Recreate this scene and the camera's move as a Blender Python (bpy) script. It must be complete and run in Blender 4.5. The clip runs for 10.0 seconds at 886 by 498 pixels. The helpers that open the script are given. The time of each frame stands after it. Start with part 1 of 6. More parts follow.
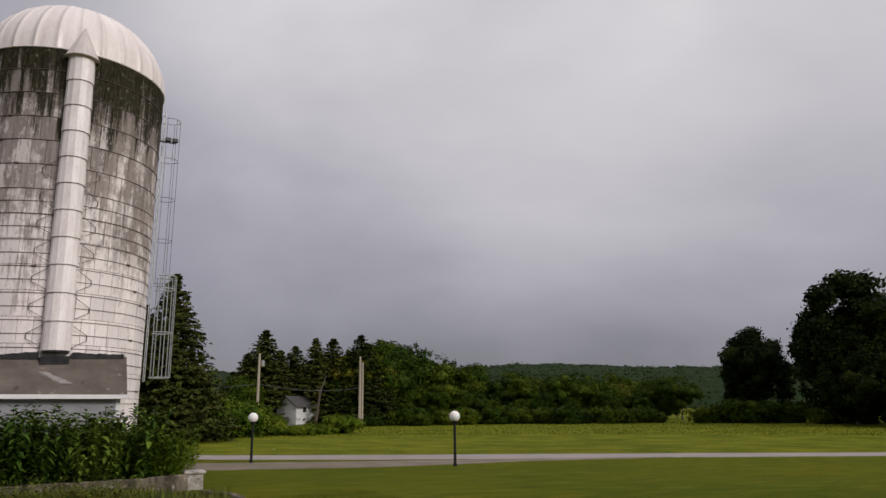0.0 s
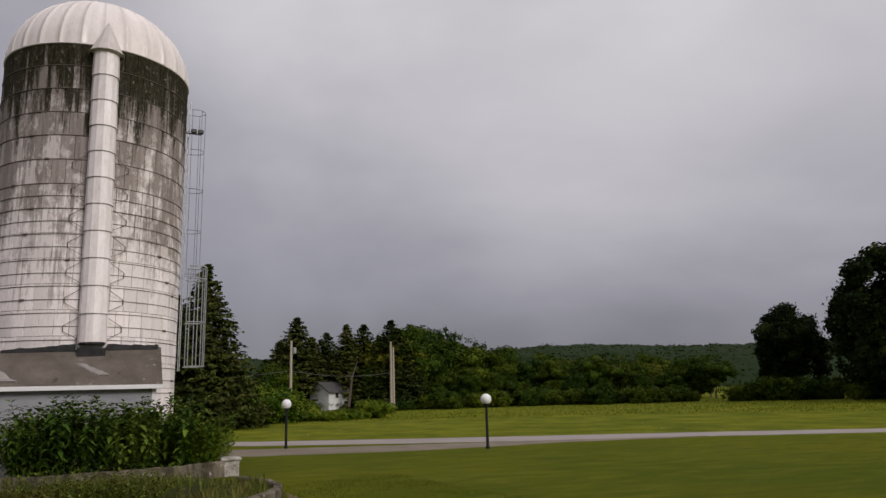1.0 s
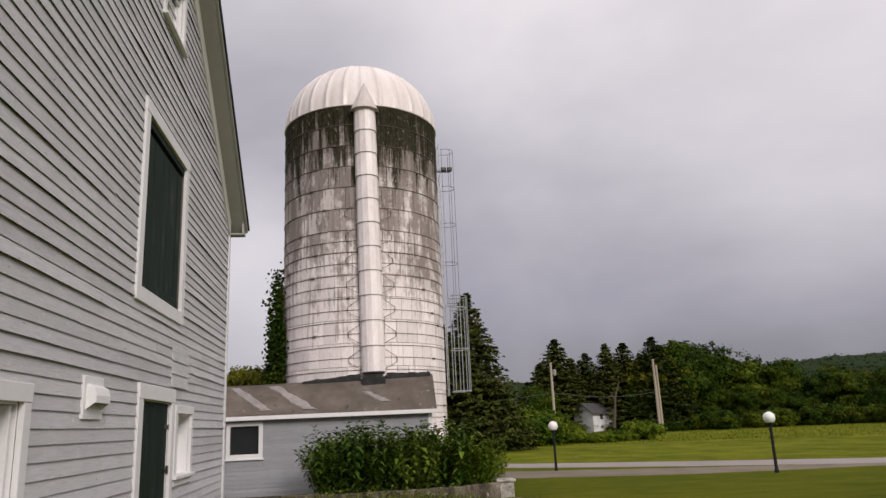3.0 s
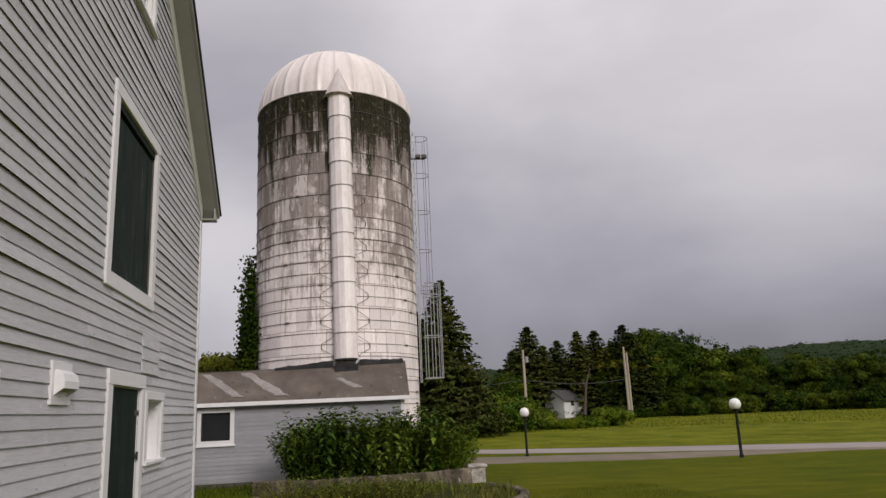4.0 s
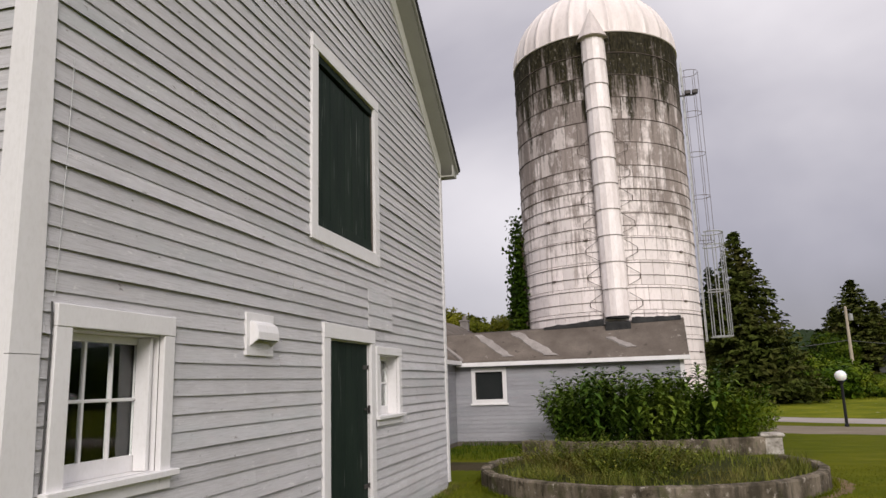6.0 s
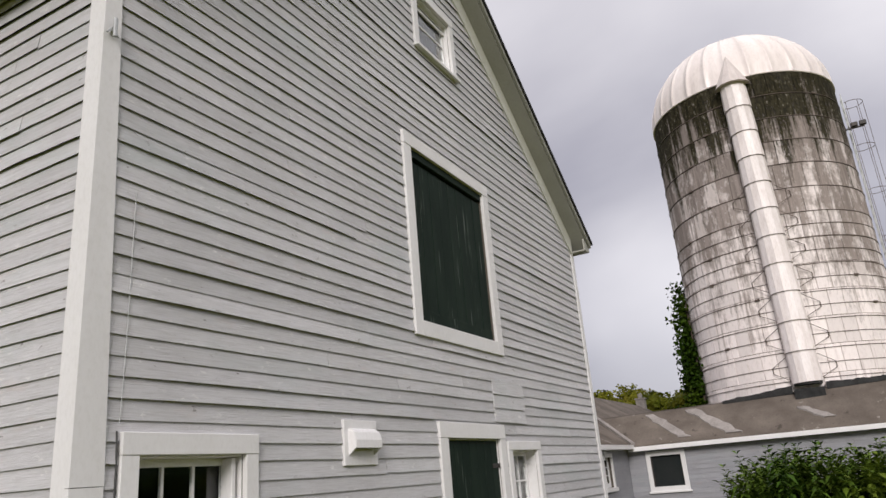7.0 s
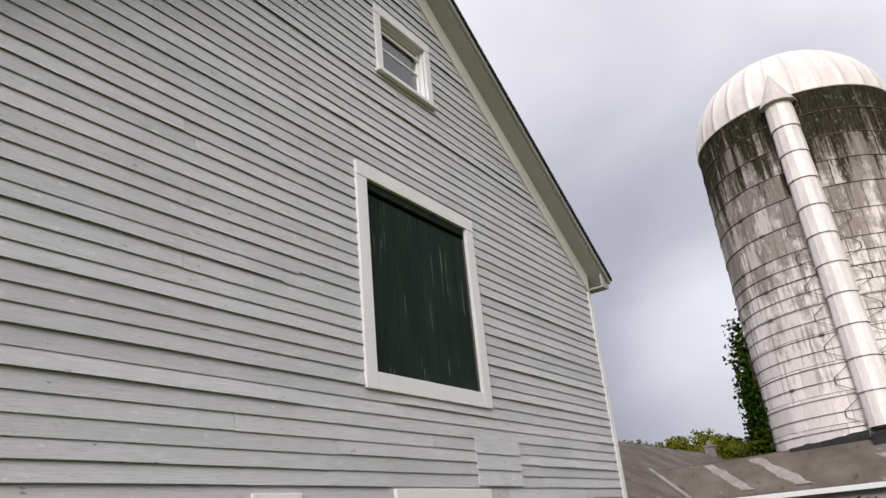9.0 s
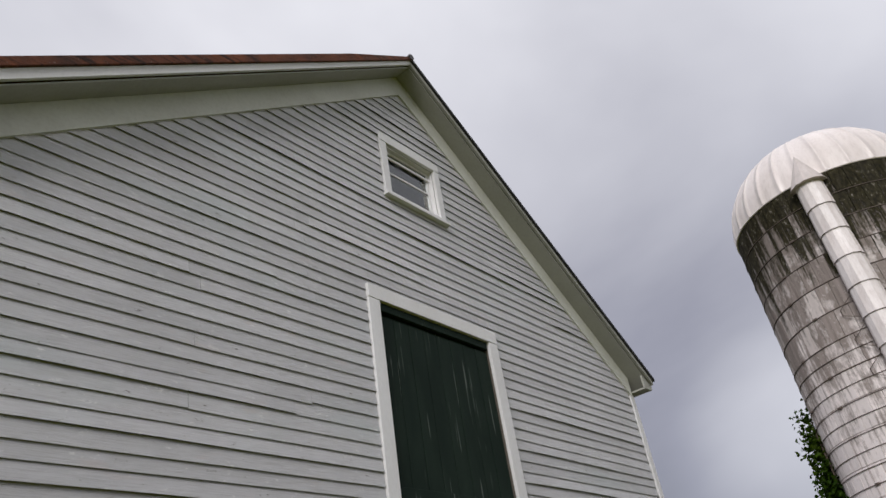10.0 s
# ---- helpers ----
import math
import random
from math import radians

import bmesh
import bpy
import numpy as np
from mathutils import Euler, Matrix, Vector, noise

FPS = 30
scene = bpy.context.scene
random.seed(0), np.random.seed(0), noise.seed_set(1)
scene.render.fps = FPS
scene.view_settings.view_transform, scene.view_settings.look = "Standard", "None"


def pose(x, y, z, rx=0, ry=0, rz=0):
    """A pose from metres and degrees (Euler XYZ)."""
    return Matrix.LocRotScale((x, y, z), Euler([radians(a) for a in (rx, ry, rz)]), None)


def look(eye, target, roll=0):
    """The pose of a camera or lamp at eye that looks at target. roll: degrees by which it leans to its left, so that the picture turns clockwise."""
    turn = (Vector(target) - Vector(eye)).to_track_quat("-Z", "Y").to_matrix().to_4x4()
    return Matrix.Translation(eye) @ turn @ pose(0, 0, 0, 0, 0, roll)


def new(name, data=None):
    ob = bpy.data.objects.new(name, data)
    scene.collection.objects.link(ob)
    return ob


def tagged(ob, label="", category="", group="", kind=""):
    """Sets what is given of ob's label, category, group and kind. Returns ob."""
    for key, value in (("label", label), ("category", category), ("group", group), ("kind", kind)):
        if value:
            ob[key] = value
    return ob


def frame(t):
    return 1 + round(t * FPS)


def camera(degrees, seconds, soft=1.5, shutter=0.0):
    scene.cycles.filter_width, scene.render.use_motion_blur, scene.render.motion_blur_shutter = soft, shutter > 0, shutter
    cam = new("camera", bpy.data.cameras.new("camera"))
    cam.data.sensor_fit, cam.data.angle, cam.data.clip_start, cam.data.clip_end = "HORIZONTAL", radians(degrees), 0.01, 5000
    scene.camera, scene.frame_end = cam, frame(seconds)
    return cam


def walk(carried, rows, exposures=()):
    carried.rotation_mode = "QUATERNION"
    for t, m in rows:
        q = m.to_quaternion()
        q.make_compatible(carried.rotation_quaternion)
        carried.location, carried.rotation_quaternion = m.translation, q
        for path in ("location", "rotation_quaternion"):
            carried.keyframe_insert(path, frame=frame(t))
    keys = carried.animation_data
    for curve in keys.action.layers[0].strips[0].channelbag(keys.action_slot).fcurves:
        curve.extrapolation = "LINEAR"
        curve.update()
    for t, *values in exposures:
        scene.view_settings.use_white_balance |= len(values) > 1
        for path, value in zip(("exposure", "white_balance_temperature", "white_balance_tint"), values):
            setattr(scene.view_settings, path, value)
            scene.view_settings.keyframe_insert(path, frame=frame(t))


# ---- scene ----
cam = camera(63.7, 10.0)

PATH = [
    (0, (-4.182, -2.413, 1.603), (-2.491, -3.387, 2.041), -0.5),
    (0.5, (-4.186, -2.452, 1.631), (-2.473, -3.392, 2.059), -1.0),
    (1, (-4.096, -2.464, 1.615), (-2.36, -3.375, 2.01), -1.6),
    (1.5, (-4.05, -2.339, 1.589), (-2.212, -3.053, 1.925), -3.1),
    (2, (-3.965, -2.323, 1.532), (-2.046, -2.798, 1.835), -4.1),
    (2.5, (-3.955, -2.372, 1.587), (-2.015, -2.615, 2.006), -2.1),
    (2.7, (-4.027, -2.372, 1.607), (-2.102, -2.614, 2.091), -2.6),
    (3.8, (-4.113, -2.366, 1.602), (-2.184, -2.677, 2.029), -2.5),
    (4, (-4.114, -2.374, 1.596), (-2.19, -2.701, 2.035), -2.6),
    (4.5, (-4.052, -2.626, 1.562), (-2.115, -2.861, 1.999), -4.1),
    (5, (-3.806, -2.858, 1.507), (-1.818, -2.883, 1.723), -3.8),
    (5.5, (-3.479, -3.038, 1.44), (-1.508, -2.82, 1.693), -1.2),
    (6, (-3.03, -3.235, 1.49), (-1.124, -2.758, 1.861), -1.8),
    (6.2, (-2.972, -3.407, 1.476), (-1.162, -2.719, 1.978), -3.5),
    (7.3, (-2.181, -3.87, 1.614), (-0.531, -2.935, 2.25), -5.3),
    (7.5, (-2.04, -3.978, 1.611), (-0.429, -2.966, 2.229), -5.5),
    (8, (-1.731, -4.263, 1.686), (-0.126, -3.198, 2.222), -6.6),
    (8.5, (-1.349, -4.225, 1.644), (0.256, -3.208, 2.269), -3.7),
    (9, (-1.068, -4.27, 1.703), (0.482, -3.26, 2.464), -5.7),
    (9.5, (-0.918, -4.393, 1.77), (0.476, -3.356, 2.762), -6.8),
    (10, (-0.798, -4.531, 1.692), (0.573, -3.532, 2.752), -9.8),
]
walk(cam, [(t, look(eye, target, roll)) for t, eye, target, roll in PATH], [(0.0,0.27,6600,11),(1.0,0.20,6600,11),(1.5,0.25,6620,12),(2.0,0.48,6660,13),(2.5,0.54,6700,13),(4.0,0.38,6680,12),(4.5,0.35,6650,12),(5.0,0.32,6650,12),(5.5,0.68,6750,14),(6.2,0.73,6650,11),(7.5,0.72,6550,10),(8.5,0.80,6500,10),(9.5,0.88,6350,9),(10.0,0.43,6300,9)])


# ---- world and light ----
world = bpy.data.worlds.new("overcast_sky")
scene.world = world
world.use_nodes = True
wn, wl = world.node_tree.nodes, world.node_tree.links
wn.clear()


def wnode(kind, **values):
    n = wn.new(kind)
    for key, value in values.items():
        n.inputs[key].default_value = value
    return n


w_out = wn.new("ShaderNodeOutputWorld")
w_sky = wn.new("ShaderNodeTexSky")
w_sky.sky_type, w_sky.sun_disc = "NISHITA", False
w_sky.sun_elevation, w_sky.sun_rotation = radians(27), radians(248)
w_clear = wnode("ShaderNodeBackground", Strength=0.06)
wl.new(w_sky.outputs[0], w_clear.inputs[0])
w_co = wn.new("ShaderNodeTexCoord")
w_map = wn.new("ShaderNodeMapping")
w_map.inputs["Scale"].default_value = (1.0, 1.0, 1.7)
wl.new(w_co.outputs["Generated"], w_map.inputs[0])
w_noise = wnode("ShaderNodeTexNoise", Scale=1.3, Detail=5.0, Roughness=0.5, Distortion=0.3)
wl.new(w_map.outputs[0], w_noise.inputs["Vector"])
w_sep = wn.new("ShaderNodeSeparateXYZ")
wl.new(w_co.outputs["Generated"], w_sep.inputs[0])


def wmath(op, a, b):
    n = wn.new("ShaderNodeMath")
    n.operation = op
    for slot, value in ((0, a), (1, b)):
        if isinstance(value, bpy.types.NodeSocket):
            wl.new(value, n.inputs[slot])
        else:
            n.inputs[slot].default_value = value
    return n.outputs[0]


# brighter overhead and to the north, duller at the horizon, with one thin bright gap low in the east
w_level = wmath("ADD", wmath("MULTIPLY", w_sep.outputs[2], 0.84), wmath("MULTIPLY", w_sep.outputs[1], -0.05))
w_level = wmath("ADD", w_level, wmath("MULTIPLY", wmath("SUBTRACT", w_noise.outputs[0], 0.5), 0.75))
w_dot = wn.new("ShaderNodeVectorMath")
w_dot.operation = "DOT_PRODUCT"
w_dot.inputs[1].default_value = (0.975, 0.17, 0.14)
wl.new(w_co.outputs["Generated"], w_dot.inputs[0])
w_gap = wn.new("ShaderNodeMapRange")
w_gap.interpolation_type = "SMOOTHSTEP"
for key, value in (("From Min", 0.972), ("From Max", 1.0), ("To Min", 0.15), ("To Max", 0.40)):
    w_gap.inputs[key].default_value = value
wl.new(w_dot.outputs["Value"], w_gap.inputs["Value"])
w_level = wmath("ADD", w_level, w_gap.outputs[0])


def cloud_mass(direction, reach, amount):
    """A broad lighter or heavier stretch of the cloud cover."""
    d = wn.new("ShaderNodeVectorMath")
    d.operation = "DOT_PRODUCT"
    d.inputs[1].default_value = Vector(direction).normalized()
    wl.new(w_co.outputs["Generated"], d.inputs[0])
    r = wn.new("ShaderNodeMapRange")
    r.interpolation_type = "SMOOTHSTEP"
    for key, value in (("From Min", math.cos(radians(reach))), ("From Max", 1.0), ("To Min", 0.0), ("To Max", amount)):
        r.inputs[key].default_value = value
    wl.new(d.outputs["Value"], r.inputs["Value"])
    return r.outputs[0]


w_level = wmath("ADD", w_level, cloud_mass((0.95, -0.30, 0.08), 20, -0.10))
w_level = wmath("ADD", w_level, cloud_mass((0.74, -0.46, 0.50), 30, 0.11))
w_ramp = wn.new("ShaderNodeValToRGB")
e = w_ramp.color_ramp.elements
e[0].position, e[0].color = 0.0, (0.066, 0.070, 0.088, 1)
e[1].position, e[1].color = 1.0, (1.0, 0.975, 1.0, 1)
m1 = e.new(0.35)
m1.color = (0.324, 0.317, 0.370, 1)
wl.new(w_level, w_ramp.inputs[0])
w_cloud = wnode("ShaderNodeBackground", Strength=0.82)
wl.new(w_ramp.outputs[0], w_cloud.inputs[0])
w_mix = wnode("ShaderNodeMixShader", Fac=0.92)
wl.new(w_clear.outputs[0], w_mix.inputs[1])
wl.new(w_cloud.outputs[0], w_mix.inputs[2])
wl.new(w_mix.outputs[0], w_out.inputs[0])

sun = new("sun", bpy.data.lights.new("sun", "SUN"))
sun.data.energy, sun.data.angle, sun.data.color = 1.34, radians(22), (1.0, 0.96, 0.93)
sun.matrix_world = look((-25.8, -10.4, 14), (0, 0, 0))


# ---- materials ----
def shader(name, rough=0.7, metal=0.0, spec=0.5):
    m = bpy.data.materials.new(name)
    m.use_nodes = True
    nt = m.node_tree
    b = nt.nodes["Principled BSDF"]
    b.inputs["Roughness"].default_value = rough
    b.inputs["Metallic"].default_value = metal
    b.inputs["Specular IOR Level"].default_value = spec
    return m, nt, b


def nd(nt, kind, **values):
    n = nt.nodes.new(kind)
    for key, value in values.items():
        n.inputs[key].default_value = value
    return n


def position(nt, scale=(1, 1, 1)):
    g = nt.nodes.new("ShaderNodeNewGeometry")
    mp = nt.nodes.new("ShaderNodeMapping")
    mp.inputs["Scale"].default_value = scale
    nt.links.new(g.outputs["Position"], mp.inputs[0])
    return mp.outputs[0]


def noise_of(nt, vec, scale, detail=4.0, rough=0.55):
    n = nd(nt, "ShaderNodeTexNoise", Scale=scale, Detail=detail, Roughness=rough)
    nt.links.new(vec, n.inputs["Vector"])
    return n.outputs["Fac"]


def ramp(nt, fac, lo, hi, a=0.0, b=1.0):
    r = nd(nt, "ShaderNodeMapRange")
    for key, value in (("From Min", lo), ("From Max", hi), ("To Min", a), ("To Max", b)):
        r.inputs[key].default_value = value
    nt.links.new(fac, r.inputs["Value"])
    return r.outputs[0]


def mixc(nt, fac, a, b):
    m = nt.nodes.new("ShaderNodeMix")
    m.data_type = "RGBA"
    for slot, value in ((0, fac), (6, a), (7, b)):
        if isinstance(value, bpy.types.NodeSocket):
            nt.links.new(value, m.inputs[slot])
        else:
            m.inputs[slot].default_value = value if slot == 0 else (*value, 1)
    return m.outputs[2]


def arith(nt, op, a, b):
    m = nt.nodes.new("ShaderNodeMath")
    m.operation = op
    for slot, value in ((0, a), (1, b)):
        if isinstance(value, bpy.types.NodeSocket):
            nt.links.new(value, m.inputs[slot])
        else:
            m.inputs[slot].default_value = value
    return m.outputs[0]


def bump(nt, b, height, strength=0.3, distance=0.01):
    n = nd(nt, "ShaderNodeBump", Strength=strength, Distance=distance)
    nt.links.new(height, n.inputs["Height"])
    nt.links.new(n.outputs[0], b.inputs["Normal"])


def worn(name, base, dark, rough=0.7, big=1.5, small=25.0, stretch=(1, 1, 1), amount=0.5, vary=0.12, metal=0.0, relief=0.25, island=False, spec=0.5):
    """Paint, wood, stone or metal with stains at two scales and small differences from piece to piece."""
    m, nt, b = shader(name, rough, metal, spec)
    vec = position(nt, stretch)
    n1, n2 = noise_of(nt, vec, big), noise_of(nt, vec, small, 5.0, 0.65)
    f = arith(nt, "ADD", ramp(nt, n1, 0.35, 0.75, 0, amount), ramp(nt, n2, 0.45, 0.8, 0, amount * 0.8))
    col = mixc(nt, f, base, dark)
    info = nt.nodes.new("ShaderNodeNewGeometry" if island else "ShaderNodeObjectInfo")
    hsv = nd(nt, "ShaderNodeHueSaturation")
    nt.links.new(ramp(nt, info.outputs["Random Per Island" if island else "Random"], 0, 1, 1 - vary, 1 + vary), hsv.inputs["Value"])
    nt.links.new(col, hsv.inputs["Color"])
    nt.links.new(hsv.outputs[0], b.inputs["Base Color"])
    nt.links.new(ramp(nt, n2, 0.3, 0.8, max(rough - 0.12, 0.05), min(rough + 0.12, 1)), b.inputs["Roughness"])
    bump(nt, b, n2, relief, 0.006)
    return m


def clap_paint(name, tint):
    """Grey paint on clapboards: long grain, blotches, flaked pale spots and warm stains."""
    m, nt, b = shader(name, 0.62, spec=0.3)
    vec = position(nt)
    blot, grain = noise_of(nt, vec, 0.75, 5, 0.6), noise_of(nt, position(nt, (1.2, 1.2, 40)), 3.0, 6, 0.7)
    speck, patch = noise_of(nt, position(nt, (1, 1, 2.5)), 38, 4, 0.75), noise_of(nt, position(nt, (0.8, 0.8, 3.0)), 2.2, 5, 0.6)
    col = mixc(nt, ramp(nt, blot, 0.35, 0.7, 0, 0.7), (0.575, 0.565, 0.575), (0.46, 0.452, 0.458))
    col = mixc(nt, ramp(nt, grain, 0.45, 0.75, 0, 0.8), col, (0.34, 0.325, 0.32))
    col = mixc(nt, ramp(nt, patch, 0.60, 0.75, 0, 0.5), col, (0.56, 0.48, 0.46))
    cool = noise_of(nt, position(nt, (0.5, 0.5, 1.6)), 1.4, 4, 0.6)
    col = mixc(nt, ramp(nt, cool, 0.52, 0.72, 0, 0.5), col, (0.44, 0.475, 0.47))
    col = mixc(nt, ramp(nt, speck, 0.64, 0.76, 0, 0.7), col, (0.72, 0.71, 0.70))
    col = mixc(nt, ramp(nt, speck, 0.35, 0.25, 0, 0.65), col, (0.22, 0.20, 0.19))
    flake = noise_of(nt, position(nt, (0.7, 0.7, 1.8)), 9, 6, 0.8)
    col = mixc(nt, ramp(nt, flake, 0.605, 0.64, 0, 0.7), col, (0.70, 0.69, 0.67))
    col = mixc(nt, ramp(nt, flake, 0.365, 0.33, 0, 0.8), col, (0.13, 0.11, 0.10))
    scuff = noise_of(nt, position(nt, (1, 1, 9)), 5.0, 6, 0.75)
    col = mixc(nt, ramp(nt, scuff, 0.60, 0.70, 0, 0.4), col, (0.30, 0.285, 0.275))
    info = nt.nodes.new("ShaderNodeObjectInfo")
    hsv = nd(nt, "ShaderNodeHueSaturation")
    nt.links.new(ramp(nt, info.outputs["Random"], 0, 1, 0.92, 1.08), hsv.inputs["Value"])
    tone = nt.nodes.new("ShaderNodeMix")
    tone.data_type, tone.blend_type = "RGBA", "MULTIPLY"
    tone.inputs[0].default_value, tone.inputs[7].default_value = 1.0, (*tint, 1)
    nt.links.new(col, tone.inputs[6])
    nt.links.new(tone.outputs[2], hsv.inputs["Color"])
    nt.links.new(hsv.outputs[0], b.inputs["Base Color"])
    bump(nt, b, arith(nt, "ADD", grain, speck), 0.6, 0.008)
    return m


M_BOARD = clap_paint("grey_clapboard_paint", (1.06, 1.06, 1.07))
# Barn paint again, darkened and blued: the wing's shade is in the tint.
M_WINGBOARD = clap_paint("shade_darkened_wing_paint", (0.62, 0.63, 0.665))
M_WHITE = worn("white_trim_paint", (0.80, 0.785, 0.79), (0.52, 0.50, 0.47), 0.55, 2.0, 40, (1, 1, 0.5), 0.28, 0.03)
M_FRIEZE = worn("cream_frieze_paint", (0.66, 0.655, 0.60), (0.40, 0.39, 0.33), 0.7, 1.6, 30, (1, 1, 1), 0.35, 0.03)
# Worn soffit cream, set darker than the frieze to hold the overhang's shade.
M_CREAM = worn("weathered_shaded_soffit_paint", (0.37, 0.365, 0.33), (0.20, 0.205, 0.16), 0.7, 1.6, 30, (1, 1, 1), 0.3, 0.03)
def door_paint():
    """Dark green paint with thin pale scratches and dull patches."""
    m, nt, b = shader("dark_green_door_paint", 0.68, spec=0.1)
    dull, scratch = noise_of(nt, position(nt, (2, 2, 0.6)), 1.6, 5), noise_of(nt, position(nt, (26, 26, 0.9)), 1.3, 3, 0.5)
    where = noise_of(nt, position(nt, (3, 3, 1.2)), 1.0, 2)
    fine = noise_of(nt, position(nt, (10, 10, 1)), 12, 4, 0.7)
    col = mixc(nt, ramp(nt, dull, 0.4, 0.7), (0.010, 0.019, 0.014), (0.017, 0.029, 0.021))
    mask = arith(nt, "MULTIPLY", ramp(nt, scratch, 0.62, 0.67), ramp(nt, where, 0.50, 0.60))
    col = mixc(nt, arith(nt, "MULTIPLY", mask, 0.36), col, (0.34, 0.37, 0.34))
    nt.links.new(col, b.inputs["Base Color"])
    bump(nt, b, fine, 0.3, 0.004)
    return m


M_GREEN = door_paint()
# Near-black for board undersides: the shadow line under each lap, as colour.
M_EDGE = worn("lap_shadow_board_edge", (0.040, 0.036, 0.034), (0.018, 0.016, 0.015), 0.9, 3.0, 30, spec=0.1)
M_CORE = worn("dark_sheathing_wood", (0.13, 0.11, 0.09), (0.07, 0.06, 0.05), 0.9)
M_FOUND = worn("grey_foundation_concrete", (0.36, 0.33, 0.30), (0.15, 0.13, 0.10), 0.9, 2.0, 18)
def rusty_edge():
    """Old roofing edge: layers of rust, dark gaps along the courses and a few bare pale flakes."""
    m, nt, b = shader("rusty_roof_edge", 0.8, spec=0.2)
    long, mid, fine = noise_of(nt, position(nt, (1.2, 1, 22)), 1.6, 5, 0.65), noise_of(nt, position(nt), 3.5, 5, 0.7), noise_of(nt, position(nt, (1, 1, 3)), 16, 5, 0.75)
    col = mixc(nt, ramp(nt, mid, 0.35, 0.68), (0.20, 0.065, 0.032), (0.075, 0.036, 0.026))
    col = mixc(nt, ramp(nt, long, 0.52, 0.62, 0, 0.9), col, (0.018, 0.013, 0.011))
    col = mixc(nt, ramp(nt, fine, 0.64, 0.70, 0, 0.7), col, (0.42, 0.33, 0.29))
    nt.links.new(col, b.inputs["Base Color"])
    bump(nt, b, arith(nt, "ADD", long, fine), 0.8, 0.02)
    return m


M_RUST = rusty_edge()
M_FLASH = worn("dark_tar_flashing", (0.022, 0.022, 0.022), (0.07, 0.07, 0.07), 0.8, 4, 20, (1, 1, 1), 0.5, spec=0.2)
M_DARKMETAL = worn("blackened_iron", (0.028, 0.027, 0.027), (0.07, 0.05, 0.04), 0.5, 5, 60, metal=0.3)
M_HOOP = worn("dull_steel_hoop", (0.15, 0.115, 0.095), (0.07, 0.05, 0.04), 0.65, 4, 40, metal=0.3)
M_GALV = worn("galvanised_steel", (0.46, 0.47, 0.47), (0.30, 0.30, 0.29), 0.45, 3, 30, metal=0.5)
M_CABLE = worn("thin_dark_cable", (0.06, 0.06, 0.06), (0.04, 0.04, 0.04), 0.6)
M_CORD = worn("white_plastic_cord", (0.72, 0.71, 0.69), (0.5, 0.5, 0.47), 0.5)
M_DOME = worn("pale_painted_dome_metal", (0.88, 0.80, 0.77), (0.54, 0.46, 0.42), 0.42, 0.8, 9, (1.6, 1.6, 0.35), 0.42, 0.04, metal=0.03, relief=0.06)
M_CAPMETAL = worn("dull_cap_metal", (0.66, 0.59, 0.56), (0.38, 0.33, 0.30), 0.5, 2.0, 14, (2, 2, 0.4), 0.4, 0.04, metal=0.2)
M_WIREPOST = worn("black_lamp_post_paint", (0.014, 0.014, 0.015), (0.025, 0.025, 0.025), 0.6, spec=0.15)
M_POLE = worn("weathered_pole_wood", (0.42, 0.36, 0.29), (0.24, 0.19, 0.14), 0.85, 1.0, 20, (6, 6, 0.3), 0.5)
M_HOUSE = worn("white_far_house_paint", (0.74, 0.73, 0.72), (0.5, 0.5, 0.5), 0.7)
M_HROOF = worn("grey_far_house_shingle", (0.085, 0.08, 0.078), (0.05, 0.05, 0.05), 0.9, spec=0.1)
M_CAP = worn("pale_pilaster_stone", (0.62, 0.57, 0.52), (0.16, 0.14, 0.11), 0.85, 4.0, 14, (1, 1, 1), 0.8)
def old_concrete():
    """Old cast concrete: pale worn spots, brown stains, moss and pitted dark patches."""
    m, nt, b = shader("stained_planter_concrete", 0.93, spec=0.06)
    n1, n2 = noise_of(nt, position(nt, (1, 1, 0.7)), 1.7, 6, 0.65), noise_of(nt, position(nt), 7.0, 6, 0.75)
    n3, n4 = noise_of(nt, position(nt, (1, 1, 0.5)), 3.2, 5, 0.6), noise_of(nt, position(nt), 45, 4, 0.7)
    col = mixc(nt, ramp(nt, n1, 0.38, 0.62), (0.24, 0.20, 0.155), (0.075, 0.062, 0.044))
    col = mixc(nt, ramp(nt, n3, 0.55, 0.68, 0, 0.7), col, (0.065, 0.075, 0.022))
    col = mixc(nt, ramp(nt, n2, 0.57, 0.66, 0, 0.8), col, (0.48, 0.43, 0.37))
    drip = noise_of(nt, position(nt, (1, 1, 0.12)), 4.5, 4, 0.6)
    col = mixc(nt, ramp(nt, drip, 0.50, 0.62, 0, 0.75), col, (0.04, 0.035, 0.025))
    col = mixc(nt, ramp(nt, n2, 0.42, 0.33, 0, 0.85), col, (0.025, 0.021, 0.016))
    nt.links.new(col, b.inputs["Base Color"])
    bump(nt, b, arith(nt, "ADD", n2, arith(nt, "MULTIPLY", n4, 0.5)), 0.8, 0.02)
    return m


M_PLANTER = old_concrete()
M_SOIL = worn("dark_planter_soil", (0.045, 0.048, 0.016), (0.022, 0.028, 0.008), 0.95, 2, 20, spec=0.03)


